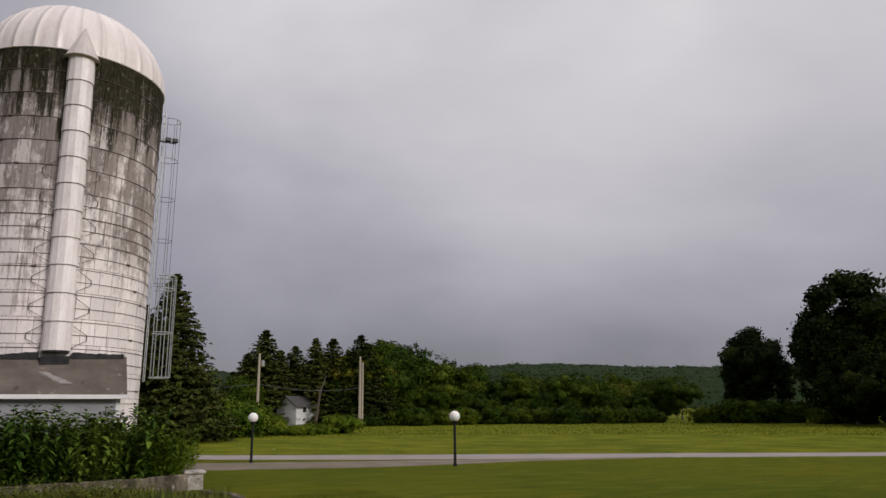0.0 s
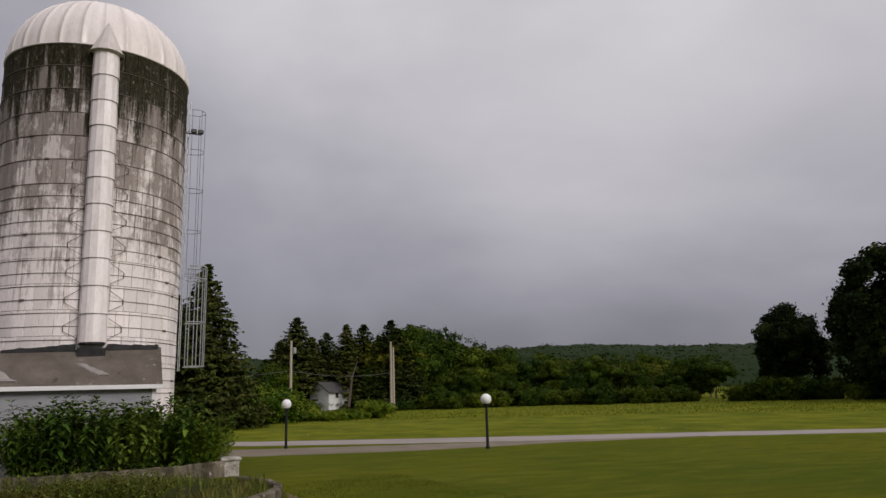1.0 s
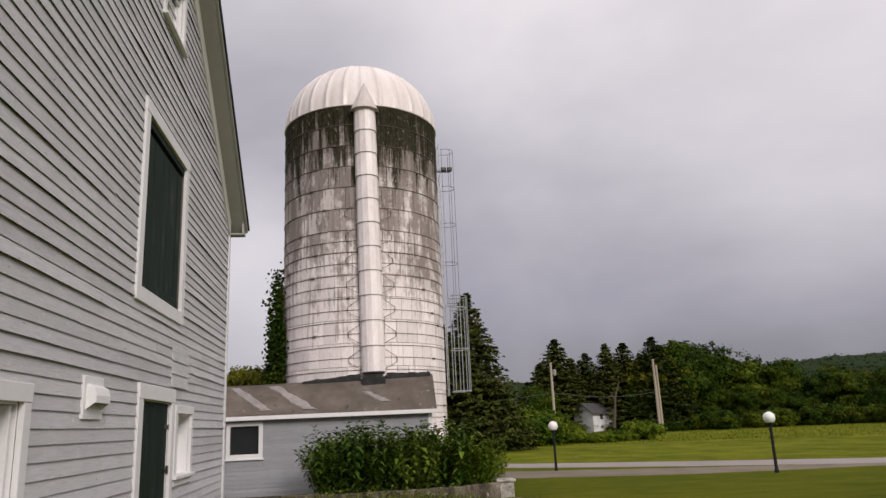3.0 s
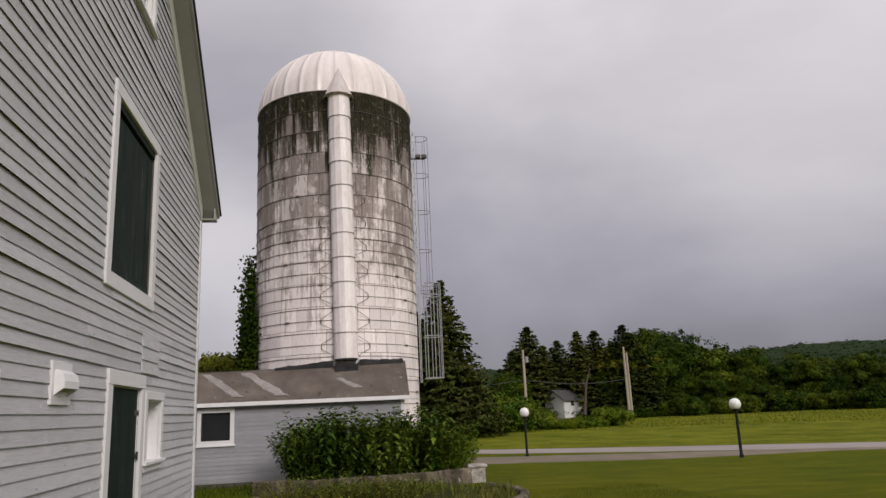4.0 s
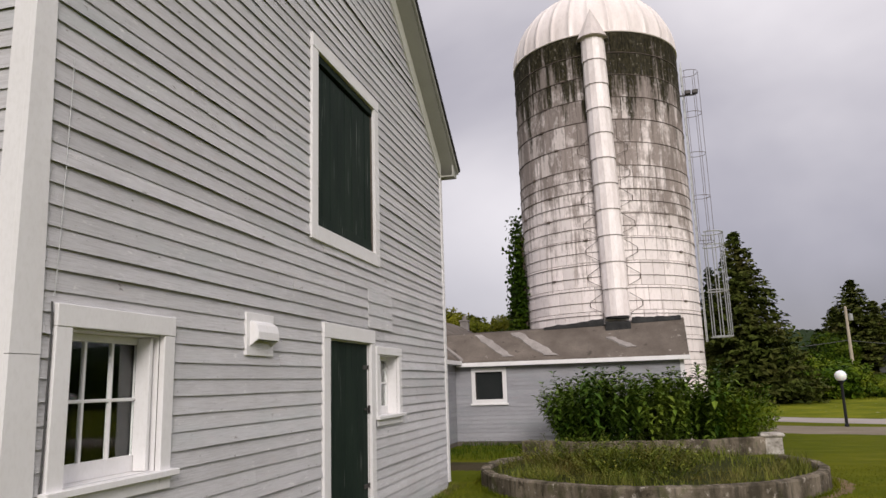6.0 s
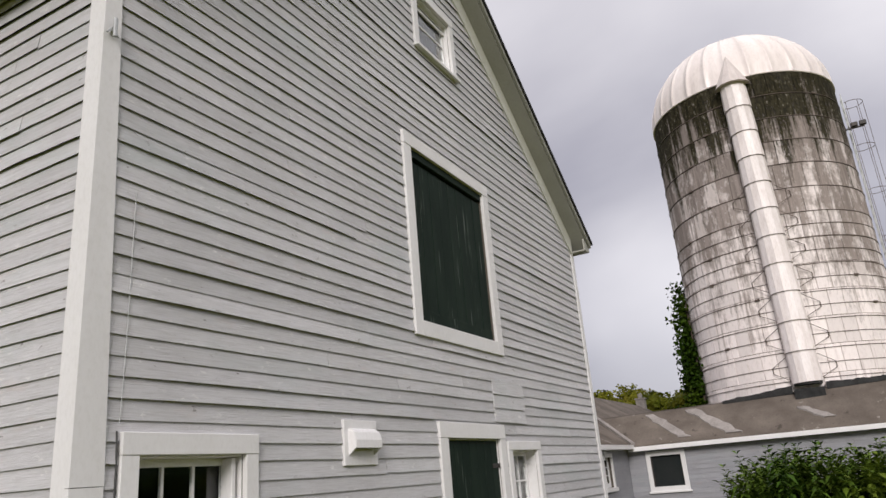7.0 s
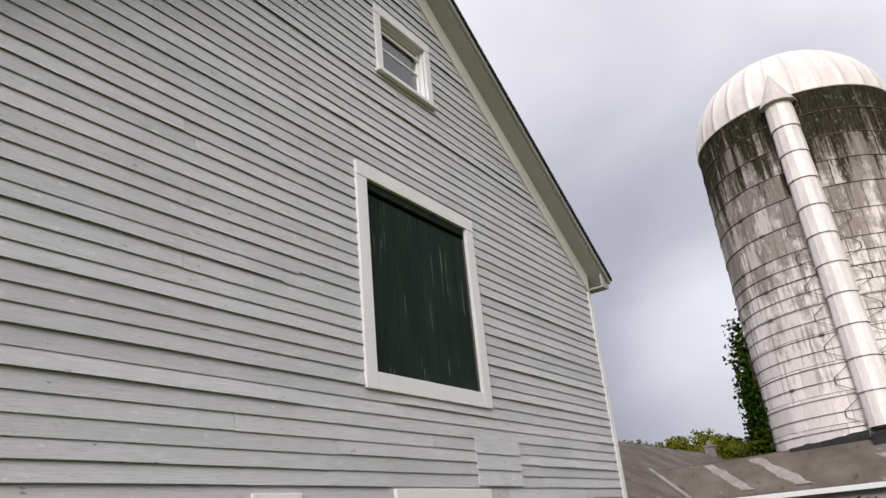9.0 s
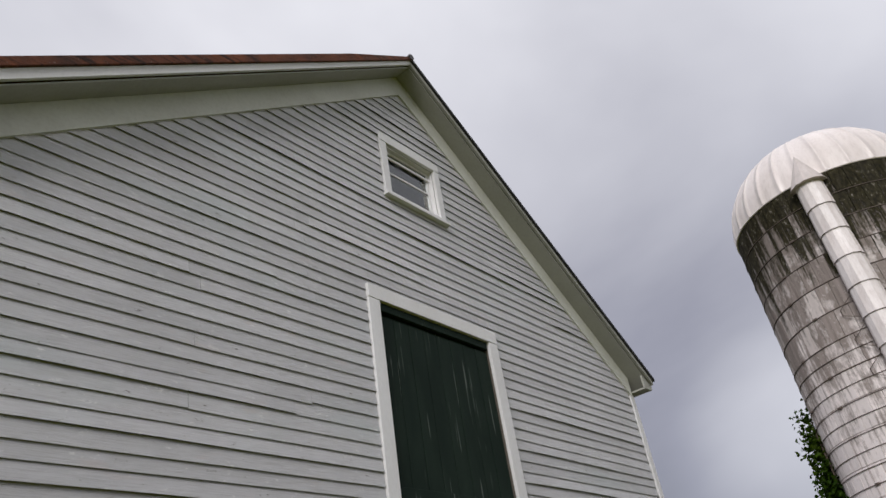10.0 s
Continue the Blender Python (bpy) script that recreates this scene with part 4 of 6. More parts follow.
part("end_wall", prism(bmesh.new(), [(1.95, -0.5), (7.85, -0.5), (7.85, 2.2), (4.9, 4.2), (1.95, 2.2)], 33.6, 33.8, "x"), M_BOARD, link)
part("rear_wall", boxes((XR + 0.05, 7.7, -0.5, 33.6, 7.85, 2.2), (21.7, WY1, -0.5, 33.6, WY1 + 0.18, 2.2), bevel=0), M_BOARD, link)
bm = boxes((33.0, 4.6, 3.9, 33.4, 5.0, 4.62), (32.95, 4.55, 4.62, 33.45, 5.05, 4.68))
rod(bm, (33.2, 4.8, 4.67), (33.2, 4.8, 4.9), 0.11, 10)
part("chimney", bm, M_PATCH, link, "small pale chimney with a dark pot")


# ---- the silo ----
SC = Vector((22.75, -2.82, -0.5))
SR, STOP, AROUND = 2.96, 12.93, 44
silo = thing("silo", SC, "tall whitewashed concrete stave silo with dark algae streaks", "silo")
ROW = 0.78


def stave_mesh():
    bm = bmesh.new()
    half = math.pi / AROUND * 0.972
    h = ROW - 0.012
    ring = []
    for z, inset in ((0, 0.008), (0.008, 0), (h - 0.008, 0), (h, 0.008)):
        ring.append([bm.verts.new(((SR - inset) * math.cos(a), (SR - inset) * math.sin(a), z)) for a in (-half, -half * 0.95, -half * 0.4, half * 0.4, half * 0.95, half)])
    for lo, hi in zip(ring, ring[1:]):
        for j in range(5):
            bm.faces.new((lo[j], lo[j + 1], hi[j + 1], hi[j]))
    for r in ring[1:3]:
        for j in (0, 5):
            r[j].co.x *= 0.997
            r[j].co.y *= 0.997
    back = [[bm.verts.new(((SR - 0.08) * math.cos(a), (SR - 0.08) * math.sin(a), z)) for a in (-half, half)] for z in (0, h)]
    bm.faces.new((back[0][0], back[0][1], *ring[0][::-1]))
    bm.faces.new((*ring[3], back[1][1], back[1][0]))
    bm.faces.new((ring[0][0], ring[1][0], ring[2][0], ring[3][0], back[1][0], back[0][0]))
    bm.faces.new((ring[0][5], back[0][1], back[1][1], ring[3][5], ring[2][5], ring[1][5]))
    return bm


part("inner_shell", lathe(bmesh.new(), [(SR - 0.05, 0), (SR - 0.05, STOP + 0.4)], (SC.x, SC.y, -0.5), 72), M_FOUND, silo)
staves = stave_mesh()
staves.normal_update()
stave_me = link_mesh("stave", staves, M_STAVE)
rest_v, rest_f = [], []
sv = [v.co.copy() for v in stave_me.vertices]
sf = [tuple(p.vertices) for p in stave_me.polygons]
n_rows = int((STOP + 0.5) / ROW) + 1
front = []
for r in range(n_rows):
    z = STOP - (r + 1) * ROW
    for k in range(AROUND):
        ang = 2 * math.pi * (k + 0.5 * (r % 2)) / AROUND
        m = Matrix.Translation((SC.x, SC.y, z)) @ Matrix.Rotation(ang, 4, "Z")
        toward = math.cos(ang - math.pi - 0.10)
        front.append((toward > 0.12 and z > 2.2, toward, r, m))
chosen = sorted([i for i, f in enumerate(front) if f[0]], key=lambda i: (-front[i][1]))[:296]
chosen = set(chosen)
stave_rows = []
for i, (_, _, r, m) in enumerate(front):
    m = m @ Matrix.Translation((random.uniform(-0.004, 0.004), 0, 0))
    if i in chosen:
        stave_rows.append(m)
    else:
        o = len(rest_v)
        rest_v += [tuple(m @ v) for v in sv]
        rest_f += [tuple(o + j for j in f) for f in sf]
rest_me = bpy.data.meshes.new("staves")
rest_me.from_pydata([tuple(Vector(v) - SC) for v in rest_v], [], rest_f)
rest_me.materials.append(M_STAVES)
rest = new("stave_shell", rest_me)
rest.parent = silo
tagged(rest, "whitewashed concrete staves", kind="stuff")

# hoops
hoop_z = [STOP - ROW * (i + 1) for i in range(6)] + [STOP - ROW * 6 - 0.40 * (i + 1) for i in range(19)]
hoop_bm = bmesh.new()
seg = 72
for i in range(seg):
    a0, a1 = 2 * math.pi * i / seg, 2 * math.pi * (i + 1) / seg
    ring0, ring1 = [], []
    for dr, dz in ((0.0, -0.008), (0.018, -0.008), (0.018, 0.008), (0.0, 0.008)):
        ring0.append(hoop_bm.verts.new(((SR + dr) * math.cos(a0), (SR + dr) * math.sin(a0), dz)))
        ring1.append(hoop_bm.verts.new(((SR + dr) * math.cos(a1), (SR + dr) * math.sin(a1), dz)))
    for j in range(4):
        k = (j + 1) % 4
        hoop_bm.faces.new((ring0[j], ring1[j], ring1[k], ring0[k]))
bmesh.ops.remove_doubles(hoop_bm, verts=hoop_bm.verts, dist=0.0005)
hoop_me = link_mesh("hoop", hoop_bm, M_HOOP, True)
for z in hoop_z:
    piece("hoop", hoop_me, silo, pose(SC.x, SC.y, z, random.uniform(-0.12, 0.12), random.uniform(-0.12, 0.12), random.uniform(0, 360)))

# lugs on the hoops
lug_me = link_mesh("lug", box(bmesh.new(), -0.02, -0.07, -0.03, 0.05, 0.07, 0.03, 0.01), M_HOOP)
for i, z in enumerate(hoop_z):
    a = math.pi + random.uniform(-1.2, 1.2)
    piece("lug", lug_me, silo, Matrix.Translation((SC.x, SC.y, z)) @ Matrix.Rotation(a, 4, "Z") @ Matrix.Translation((SR, 0, 0)))

# dome
NG = 28
bm = bmesh.new()
half = math.pi / NG
grid = []
DR = SR + 0.02
for i in range(13):
    e2 = radians(90) * i / 12
    r, z = DR * math.cos(e2), 2.66 * math.sin(e2)
    row = []
    for s, lift in ((-1, 0.022), (-0.90, 0.022), (-0.86, 0.0), (-0.4, 0.006), (0, 0.012), (0.4, 0.006), (0.86, 0.0), (0.90, 0.022), (1, 0.022)):
        rr = max(r + lift * math.cos(e2), 0.02)
        row.append(bm.verts.new((rr * math.cos(s * half), rr * math.sin(s * half), z + lift * math.sin(e2))))
    grid.append(row)
for lo, hi in zip(grid, grid[1:]):
    for j in range(8):
        bm.faces.new((lo[j], lo[j + 1], hi[j + 1], hi[j]))
gore_me = link_mesh("dome_panel", bm, M_DOME, True)
dome = part("dome", lathe(bmesh.new(), [(SR + 0.035, STOP - 0.03), (SR + 0.04, STOP + 0.0), (SR + 0.02, STOP + 0.02), (SR - 0.05, STOP + 0.02)], (SC.x, SC.y, 0), 72), M_DOME, silo, "pale ribbed metal dome", True)
for k in range(NG):
    piece("dome_panel", gore_me, dome, Matrix.Translation((SC.x, SC.y, STOP + 0.005)) @ Matrix.Rotation(2 * math.pi * (k + 0.5) / NG, 4, "Z"))
part("finial", lathe(bmesh.new(), [(0.25, 0), (0.25, 0.06), (0.06, 0.10), (0.05, 0.28), (0.01, 0.30)], (SC.x, SC.y, STOP + 2.63), 16), M_GALV, dome)

# unloading chute
CX, CY, CRAD = SC.x - SR - 0.08, -2.90, 0.39
CTOP = 12.62
chute = part("chute", boxes((CX - 0.05, CY - 0.2, 3.5, CX + 0.1, CY + 0.05, 12.5), bevel=0), M_DARKMETAL, silo, "white half-octagon unloading chute")
zs = [3.36 + i * (CTOP - 3.36) / 11 for i in range(12)]


def chute_pose(z):
    """The chute hangs slightly out of plumb, its foot further south than its head."""
    return Matrix.Translation((CX, CY - 0.016 * (CTOP - z), z)) @ Matrix.Rotation(radians(-0.92), 4, "X")


bm = bmesh.new()
angs = [math.pi * 0.5 + math.pi * i / 6 for i in range(7)]
lo = [bm.verts.new(((CRAD + 0.012) * math.cos(a), (CRAD + 0.012) * math.sin(a), 0)) for a in angs]
hi = [bm.verts.new(((CRAD - 0.010) * math.cos(a), (CRAD - 0.010) * math.sin(a), 0.82)) for a in angs]
lo2 = [bm.verts.new(((CRAD - 0.02) * math.cos(a), (CRAD - 0.02) * math.sin(a), 0)) for a in angs]
hi2 = [bm.verts.new(((CRAD - 0.04) * math.cos(a), (CRAD - 0.04) * math.sin(a), 0.82)) for a in angs]
for j in range(6):
    bm.faces.new((lo[j], lo[j + 1], hi[j + 1], hi[j]))
    bm.faces.new((lo2[j + 1], lo2[j], hi2[j], hi2[j + 1]))
    bm.faces.new((lo[j + 1], lo[j], lo2[j], lo2[j + 1]))
    bm.faces.new((hi[j], hi[j + 1], hi2[j + 1], hi2[j]))
chute_me = link_mesh("chute_section", bm, M_CHUTE)
bm = bmesh.new()
for j in range(6):
    a0, a1 = angs[j], angs[j + 1]
    q = [bm.verts.new(((CRAD + dr) * math.cos(a), (CRAD + dr) * math.sin(a), dz)) for a in (a0, a1) for dr, dz in ((0.0, -0.006), (0.018, -0.006), (0.018, 0.006), (0.0, 0.006))]
    for k in range(4):
        n2 = (k + 1) % 4
        bm.faces.new((q[k], q[4 + k], q[4 + n2], q[n2]))
bmesh.ops.remove_doubles(bm, verts=bm.verts, dist=0.0005)
band_me = link_mesh("chute_band", bm, M_HOOP)
for i in range(11):
    m = chute_pose(zs[i]) @ Matrix.Rotation(radians(random.gauss(0, 0.5)), 4, "Z") @ Matrix.Diagonal((1, 1, (zs[i + 1] - zs[i]) / 0.80, 1))
    piece("chute_section", chute_me, chute, m)
    if i:
        piece("chute_band", band_me, chute, chute_pose(zs[i]))
bm = bmesh.new()
apex = bm.verts.new((CX + 0.04, CY, CTOP + 1.16))
skirt = [bm.verts.new((CX + 0.50 * math.cos(a), CY + 0.50 * math.sin(a), CTOP + 0.05)) for a in angs]
lip = [bm.verts.new((CX + 0.53 * math.cos(a), CY + 0.53 * math.sin(a), CTOP - 0.02)) for a in angs]
tail = [bm.verts.new((CX + 0.15, skirt[0].co.y, CTOP + 0.08)), bm.verts.new((CX + 0.15, skirt[-1].co.y, CTOP + 0.08))]
for j in range(6):
    bm.faces.new((skirt[j], skirt[j + 1], apex))
    bm.faces.new((lip[j], lip[j + 1], skirt[j + 1], skirt[j]))
bm.faces.new((tail[0], skirt[0], apex))
bm.faces.new((skirt[-1], tail[1], apex))
bm.faces.new(lip[::-1])
part("chute_cap", bm, M_CAPMETAL, chute, "pointed pale metal cap")
# near-black plug whose colour gives the open mouth its shade
bm = bmesh.new()
lathe(bm, [(CRAD - 0.03, 0), (CRAD - 0.03, 0.10)], (CX, CY - 0.148, 3.30), 12)
part("chute_mouth", bm, M_FLASH, chute, "dark plug standing in for the chute's shaded mouth")


def on_silo(y_off, z, out=0.03):
    """A point on the shell at a sideways distance from the chute's middle."""
    y = CY - 0.016 * (CTOP - z) + y_off
    return Vector((SC.x - math.sqrt(max((SR + out) ** 2 - (y - SC.y) ** 2, 0)), y, z))


# tie rods: a short bracket between two bands, with a rod to each of them
for i in range(7):
    for s in (-1, 1):
        mid = (zs[i] + zs[i + 1]) / 2
        lo, hi = on_silo(s * 0.80, mid - 0.08, 0.04), on_silo(s * 0.80, mid + 0.08, 0.04)
        part("rod_bracket", rod(bmesh.new(), lo, hi, 0.013, 6), M_HOOP, silo, "short rusty bracket")
        for end, band in ((lo, zs[i] + 0.10), (hi, zs[i + 1] - 0.10)):
            if band > 3.4:
                part("tie_rod", rod(bmesh.new(), end, (CX - 0.05, CY - 0.016 * (CTOP - band) + s * (CRAD + 0.01), band), 0.009, 5), M_HOOP, silo, "thin rusty tie rod")

# ladder and cages
LX = 22.55
ladder = part("ladder", bmesh.new(), M_GALV, silo, "thin steel ladder with safety cage")
for k, x in enumerate((LX - 0.2, LX + 0.2)):
    bm = bmesh.new()
    rod(bm, (x, SC.y - SR - 0.10, 2.6), (x, SC.y - SR - 0.10, 12.55), 0.017, 6)
    part("rail", bm, M_GALV, ladder)
rung_me = link_mesh("rung", rod(bmesh.new(), (-0.2, 0, 0), (0.2, 0, 0), 0.010, 6), M_GALV)
for k in range(32):
    piece("rung", rung_me, ladder, pose(LX, SC.y - SR - 0.10, 2.8 + 0.31 * k))


def cage(zs2, r, bar_r, bars, name, material, off):
    cy = SC.y - SR - 0.12 - off
    for z in zs2:
        bm = bmesh.new()
        pts = [(LX + r * math.cos(a), cy - r * math.sin(a), z) for a in (radians(-40 + 260 * i / 14) for i in range(15))]
        tube(bm, pts, bar_r * 1.2, 5)
        part("cage_hoop", bm, material, ladder)
    for i in range(bars):
        a = radians(-30 + 240 * i / (bars - 1))
        bm = bmesh.new()
        rod(bm, (LX + r * math.cos(a), cy - r * math.sin(a), zs2[0]), (LX + r * math.cos(a), cy - r * math.sin(a), zs2[-1]), bar_r, 5)
        part("cage_bar", bm, material, ladder)


cage([6.0, 7.6, 9.15, 10.65, 12.2], 0.33, 0.008, 5, "cage", M_HOOP, 0.22)
cage([2.75, 4.3, 5.85, 6.3], 0.40, 0.018, 7, "lower cage", M_GALV, 0.42)
flood = thing("floodlight", (LX, SC.y - SR - 0.3, 11.3), "pair of small black floodlights on the silo ladder", "floodlight")
for dy in (-0.12, -0.36):
    part("lamp_head", boxes((LX - 0.35, SC.y - SR - 0.12 + dy - 0.10, 11.29, LX - 0.22, SC.y - SR - 0.12 + dy + 0.10, 11.44), bevel=0.02), M_DARKMETAL, flood)
part("bracket", boxes((LX - 0.28, SC.y - SR - 0.5, 11.25, LX - 0.22, SC.y - SR + 0.06, 11.29)), M_DARKMETAL, flood)


# ---- planters ----
def ring_wall(name, centre, r, thick, z0, z1, a0, a1, label):
    """A curved concrete wall with an uneven, worn top."""
    holder = thing(name, (centre[0], centre[1], z0), label, "planter")
    n = 120
    bm = bmesh.new()
    verts = []
    for i in range(n + 1):
        a = a0 + (a1 - a0) * i / n
        dz = 0.022 * noise.noise(Vector((a * 5, r, 0))) + 0.012 * noise.noise(Vector((a * 23, r, 1)))
        dr = 0.012 * noise.noise(Vector((a * 9, r, 4)))
        h = z1 + dz
        verts.append([bm.verts.new((centre[0] + (rr + dr) * math.cos(a), centre[1] + (rr + dr) * math.sin(a), zz))
                      for rr, zz in ((r - thick, z0), (r - 0.01, z0), (r, (z0 + h) / 2), (r + 0.004, h - 0.03), (r - 0.02, h), (r - thick + 0.02, h), (r - thick, h - 0.03))])
    for lo, hi in zip(verts, verts[1:]):
        for j in range(7):
            k = (j + 1) % 7
            bm.faces.new((lo[j], lo[k], hi[k], hi[j]))
    bm.faces.new(verts[0])
    bm.faces.new(verts[-1][::-1])
    part("wall", bm, M_PLANTER, holder, "stained grey-brown concrete wall")
    return holder


LP, LPR = (10.70, -3.40), 2.93
lower_bed = ring_wall("lower_planter", LP, LPR, 0.17, -0.60, -0.02, radians(60), radians(300), "low round concrete planter with stained walls")
UP, UPR = (20.2, -3.25), 5.6
upper_bed = ring_wall("upper_planter", UP, UPR, 0.18, -0.65, 0.04, radians(151), radians(214), "raised curved concrete planter behind the lower one")


def soil(name, centre, r, z, parent, label):
    bm = bmesh.new()
    n = 40
    c = bm.verts.new((*centre, z + 0.05))
    ring = [bm.verts.new((centre[0] + r * math.cos(2 * math.pi * i / n), centre[1] + r * math.sin(2 * math.pi * i / n), z)) for i in range(n)]
    for i in range(n):
        bm.faces.new((c, ring[i], ring[(i + 1) % n]))
    part("soil", bm, M_SOIL, parent, label)


soil("soil", LP, LPR - 0.1, -0.10, lower_bed, "dark weedy soil")
bm = bmesh.new()
prism(bm, [(UP[0] + (UPR - 0.1) * math.cos(radians(a)), UP[1] + (UPR - 0.1) * math.sin(radians(a))) for a in range(151, 215, 3)], -0.5, -0.04, "z")
part("soil", bm, M_SOIL, upper_bed, "dark planting soil")
px, py = UP[0] + (UPR - 0.1) * math.cos(radians(214.5)), UP[1] + (UPR - 0.1) * math.sin(radians(214.5))
pil = part("end_pillar", boxes((px - 0.22, py - 0.22, -0.8, px + 0.22, py + 0.22, 0.05), bevel=0.03), M_CAP, upper_bed, "chipped pale end pillar")
part("pillar_cap", boxes((px - 0.27, py - 0.27, 0.03, px + 0.27, py + 0.27, 0.12), bevel=0.03), M_CAP, upper_bed)


# ---- lamp posts, poles, house ----
def lamp_post(at):
    x, y = at
    z = ground_z(x, y)
    t = thing("lamp_post", (x, y, z), "black post lamp with a white globe on the lawn", "lamp post", "globe lamps beside the road")
    bm = bmesh.new()
    lathe(bm, [(0.075, -0.1), (0.075, 0.10), (0.055, 0.14), (0.048, 1.55), (0.075, 1.58), (0.095, 1.62), (0.10, 1.66)], (x, y, z), 14)
    part("post", bm, M_WIREPOST, t)
    bm = bmesh.new()
    bmesh.ops.create_uvsphere(bm, u_segments=24, v_segments=14, radius=0.205, matrix=Matrix.Translation((x, y, z + 1.84)))
    part("globe", bm, M_GLOBE, t, "white opal glass globe", True)
    part("collar", lathe(bmesh.new(), [(0.11, 1.635), (0.125, 1.65), (0.12, 1.69), (0.10, 1.70)], (x, y, z), 16), M_WIREPOST, t)
    return t


lamp_post((26.4, -10.78))
lamp_post((19.9, -16.73))


def utility_pole(at, h, label, twin=False):
    x, y = at
    z = ground_z(x, y)
    t = thing("utility_pole", (x, y, z), label, "utility pole", "utility poles")
    bm = bmesh.new()
    lathe(bm, [(0.17, -0.3), (0.15, h * 0.5), (0.12, h), (0.05, h + 0.04)], (x, y, z), 12)
    part("pole", bm, M_POLE, t)
    if twin:
        bm = bmesh.new()
        lathe(bm, [(0.17, -0.3), (0.15, h * 0.5), (0.12, h - 0.7), (0.05, h - 0.66)], (x + 0.15, y - 0.38, z), 12)
        part("stub_pole", bm, M_POLE, t)
    else:
        bm = bmesh.new()
        lathe(bm, [(0.05, 0), (0.2, 0.05), (0.2, 0.65), (0.05, 0.7)], (x - 0.1, y - 0.35, z + h - 1.4), 12)
        part("transformer", bm, M_GALV, t, "small grey transformer can")
    return t


utility_pole((73.5, -24.05), 8.15, "weathered wooden utility pole with a small transformer")
utility_pole((77.8, -37.75), 8.45, "weathered pair of wooden utility poles", True)


def sagging(a, b, sag, n=14):
    a, b = Vector(a), Vector(b)
    out = []
    for i in range(n + 1):
        f = i / n
        p = a.lerp(b, f)
        p.z -= sag * 4 * f * (1 - f)
        out.append(tuple(p))
    return out


cord("power_line", sagging((73.5, -24.0, 4.4), (66, 6, 4.2), 0.9), 0.03, M_CABLE, "dark sagging power line", "power line")
cord("power_line", sagging((73.5, -24.0, 4.4), (78.0, -37.7, 4.2), 0.5), 0.03, M_CABLE, "dark sagging power line between poles", "power line")


def small_house():
    x, y, k = 86.0, -34.0, 0.56
    z = ground_z(x, y) + 1.5
    t = thing("small_house", (x, y, z), "small white house with a grey roof among trees", "house")
    w, d, h, r = 6 * k, 3.6 * k, 2.1 * k, 4.3 * k
    part("wall", boxes((x, y - d, z - 2.1, x + w, y + d, z + h), bevel=0), M_HOUSE, t, "white siding")
    part("roof", prism(bmesh.new(), [(x - 0.3, z + h - 0.1), (x + w / 2, z + r), (x + w + 0.3, z + h - 0.1), (x + w + 0.3, z + h - 0.25), (x + w / 2, z + r - 0.15), (x - 0.3, z + h - 0.25)], y - d - 0.3, y + d + 0.3),
         M_HROOF, t, "grey shingle roof")
    part("gable", prism(bmesh.new(), [(x, z + h), (x + w / 2, z + r - 0.16), (x + w, z + h)], y - d + 0.01, y + d - 0.01), M_HOUSE, t)
    for yy in (-1.1, 0.5):
        part("window", boxes((x - 0.05, y + yy - 0.25, z + 0.35, x + 0.02, y + yy + 0.25, z + 1.05)), M_DARKROOM, t, "dark far window")
    t.matrix_basis = Matrix.Translation((x, y, z)) @ Matrix.Rotation(radians(28), 4, "Z")
    return t


small_house()
snag = thing("dead_snag", (84.0, -34.5, 0.6), "bare leaning dead trunk in front of the small house", "dead tree")
bm = rod(bmesh.new(), (84.0, -34.5, 0.2), (84.0, -35.0, 4.0), 0.20, 8, 0.12)
rod(bm, (84.0, -35.0, 4.0), (84.0, -35.7, 5.9), 0.11, 7, 0.04)
rod(bm, (84.0, -34.95, 3.6), (84.0, -34.4, 4.6), 0.08, 6, 0.04)
part("trunk", bm, M_BARK, snag)


# ---- plants ----
rng = np.random.default_rng(7)


def leaf_cards(centres, normals, sizes, aspect=0.6):
    """Small bent leaf clumps, four corners each, from places, facings and sizes."""
    n = len(centres)
    nrm = normals / np.maximum(np.linalg.norm(normals, axis=1, keepdims=True), 1e-6)
    side = np.cross(nrm, rng.normal(size=(n, 3)))
    side /= np.maximum(np.linalg.norm(side, axis=1, keepdims=True), 1e-6)
    up = np.cross(nrm, side)
    a, b = side * sizes[:, None] * 0.5, up * sizes[:, None] * 0.5 * aspect
    bend = nrm * sizes[:, None] * 0.18
    v = np.stack([centres - a, centres + b + bend, centres + a, centres - b + bend], axis=1).reshape(-1, 3)
    f = np.arange(4 * n).reshape(n, 4)
    return v, f


def mesh_of(name, v, f, material):
    me = bpy.data.meshes.new(name)
    me.from_pydata(v.tolist(), [], f.tolist())
    me.materials.append(material)
    return me


ball = bmesh.new()
bmesh.ops.create_icosphere(ball, subdivisions=2, radius=1)
BALL_V = [np.array(p.co) for p in ball.verts]
BALL_F = [tuple(p.index for p in q.verts) for q in ball.faces]
ball.free()


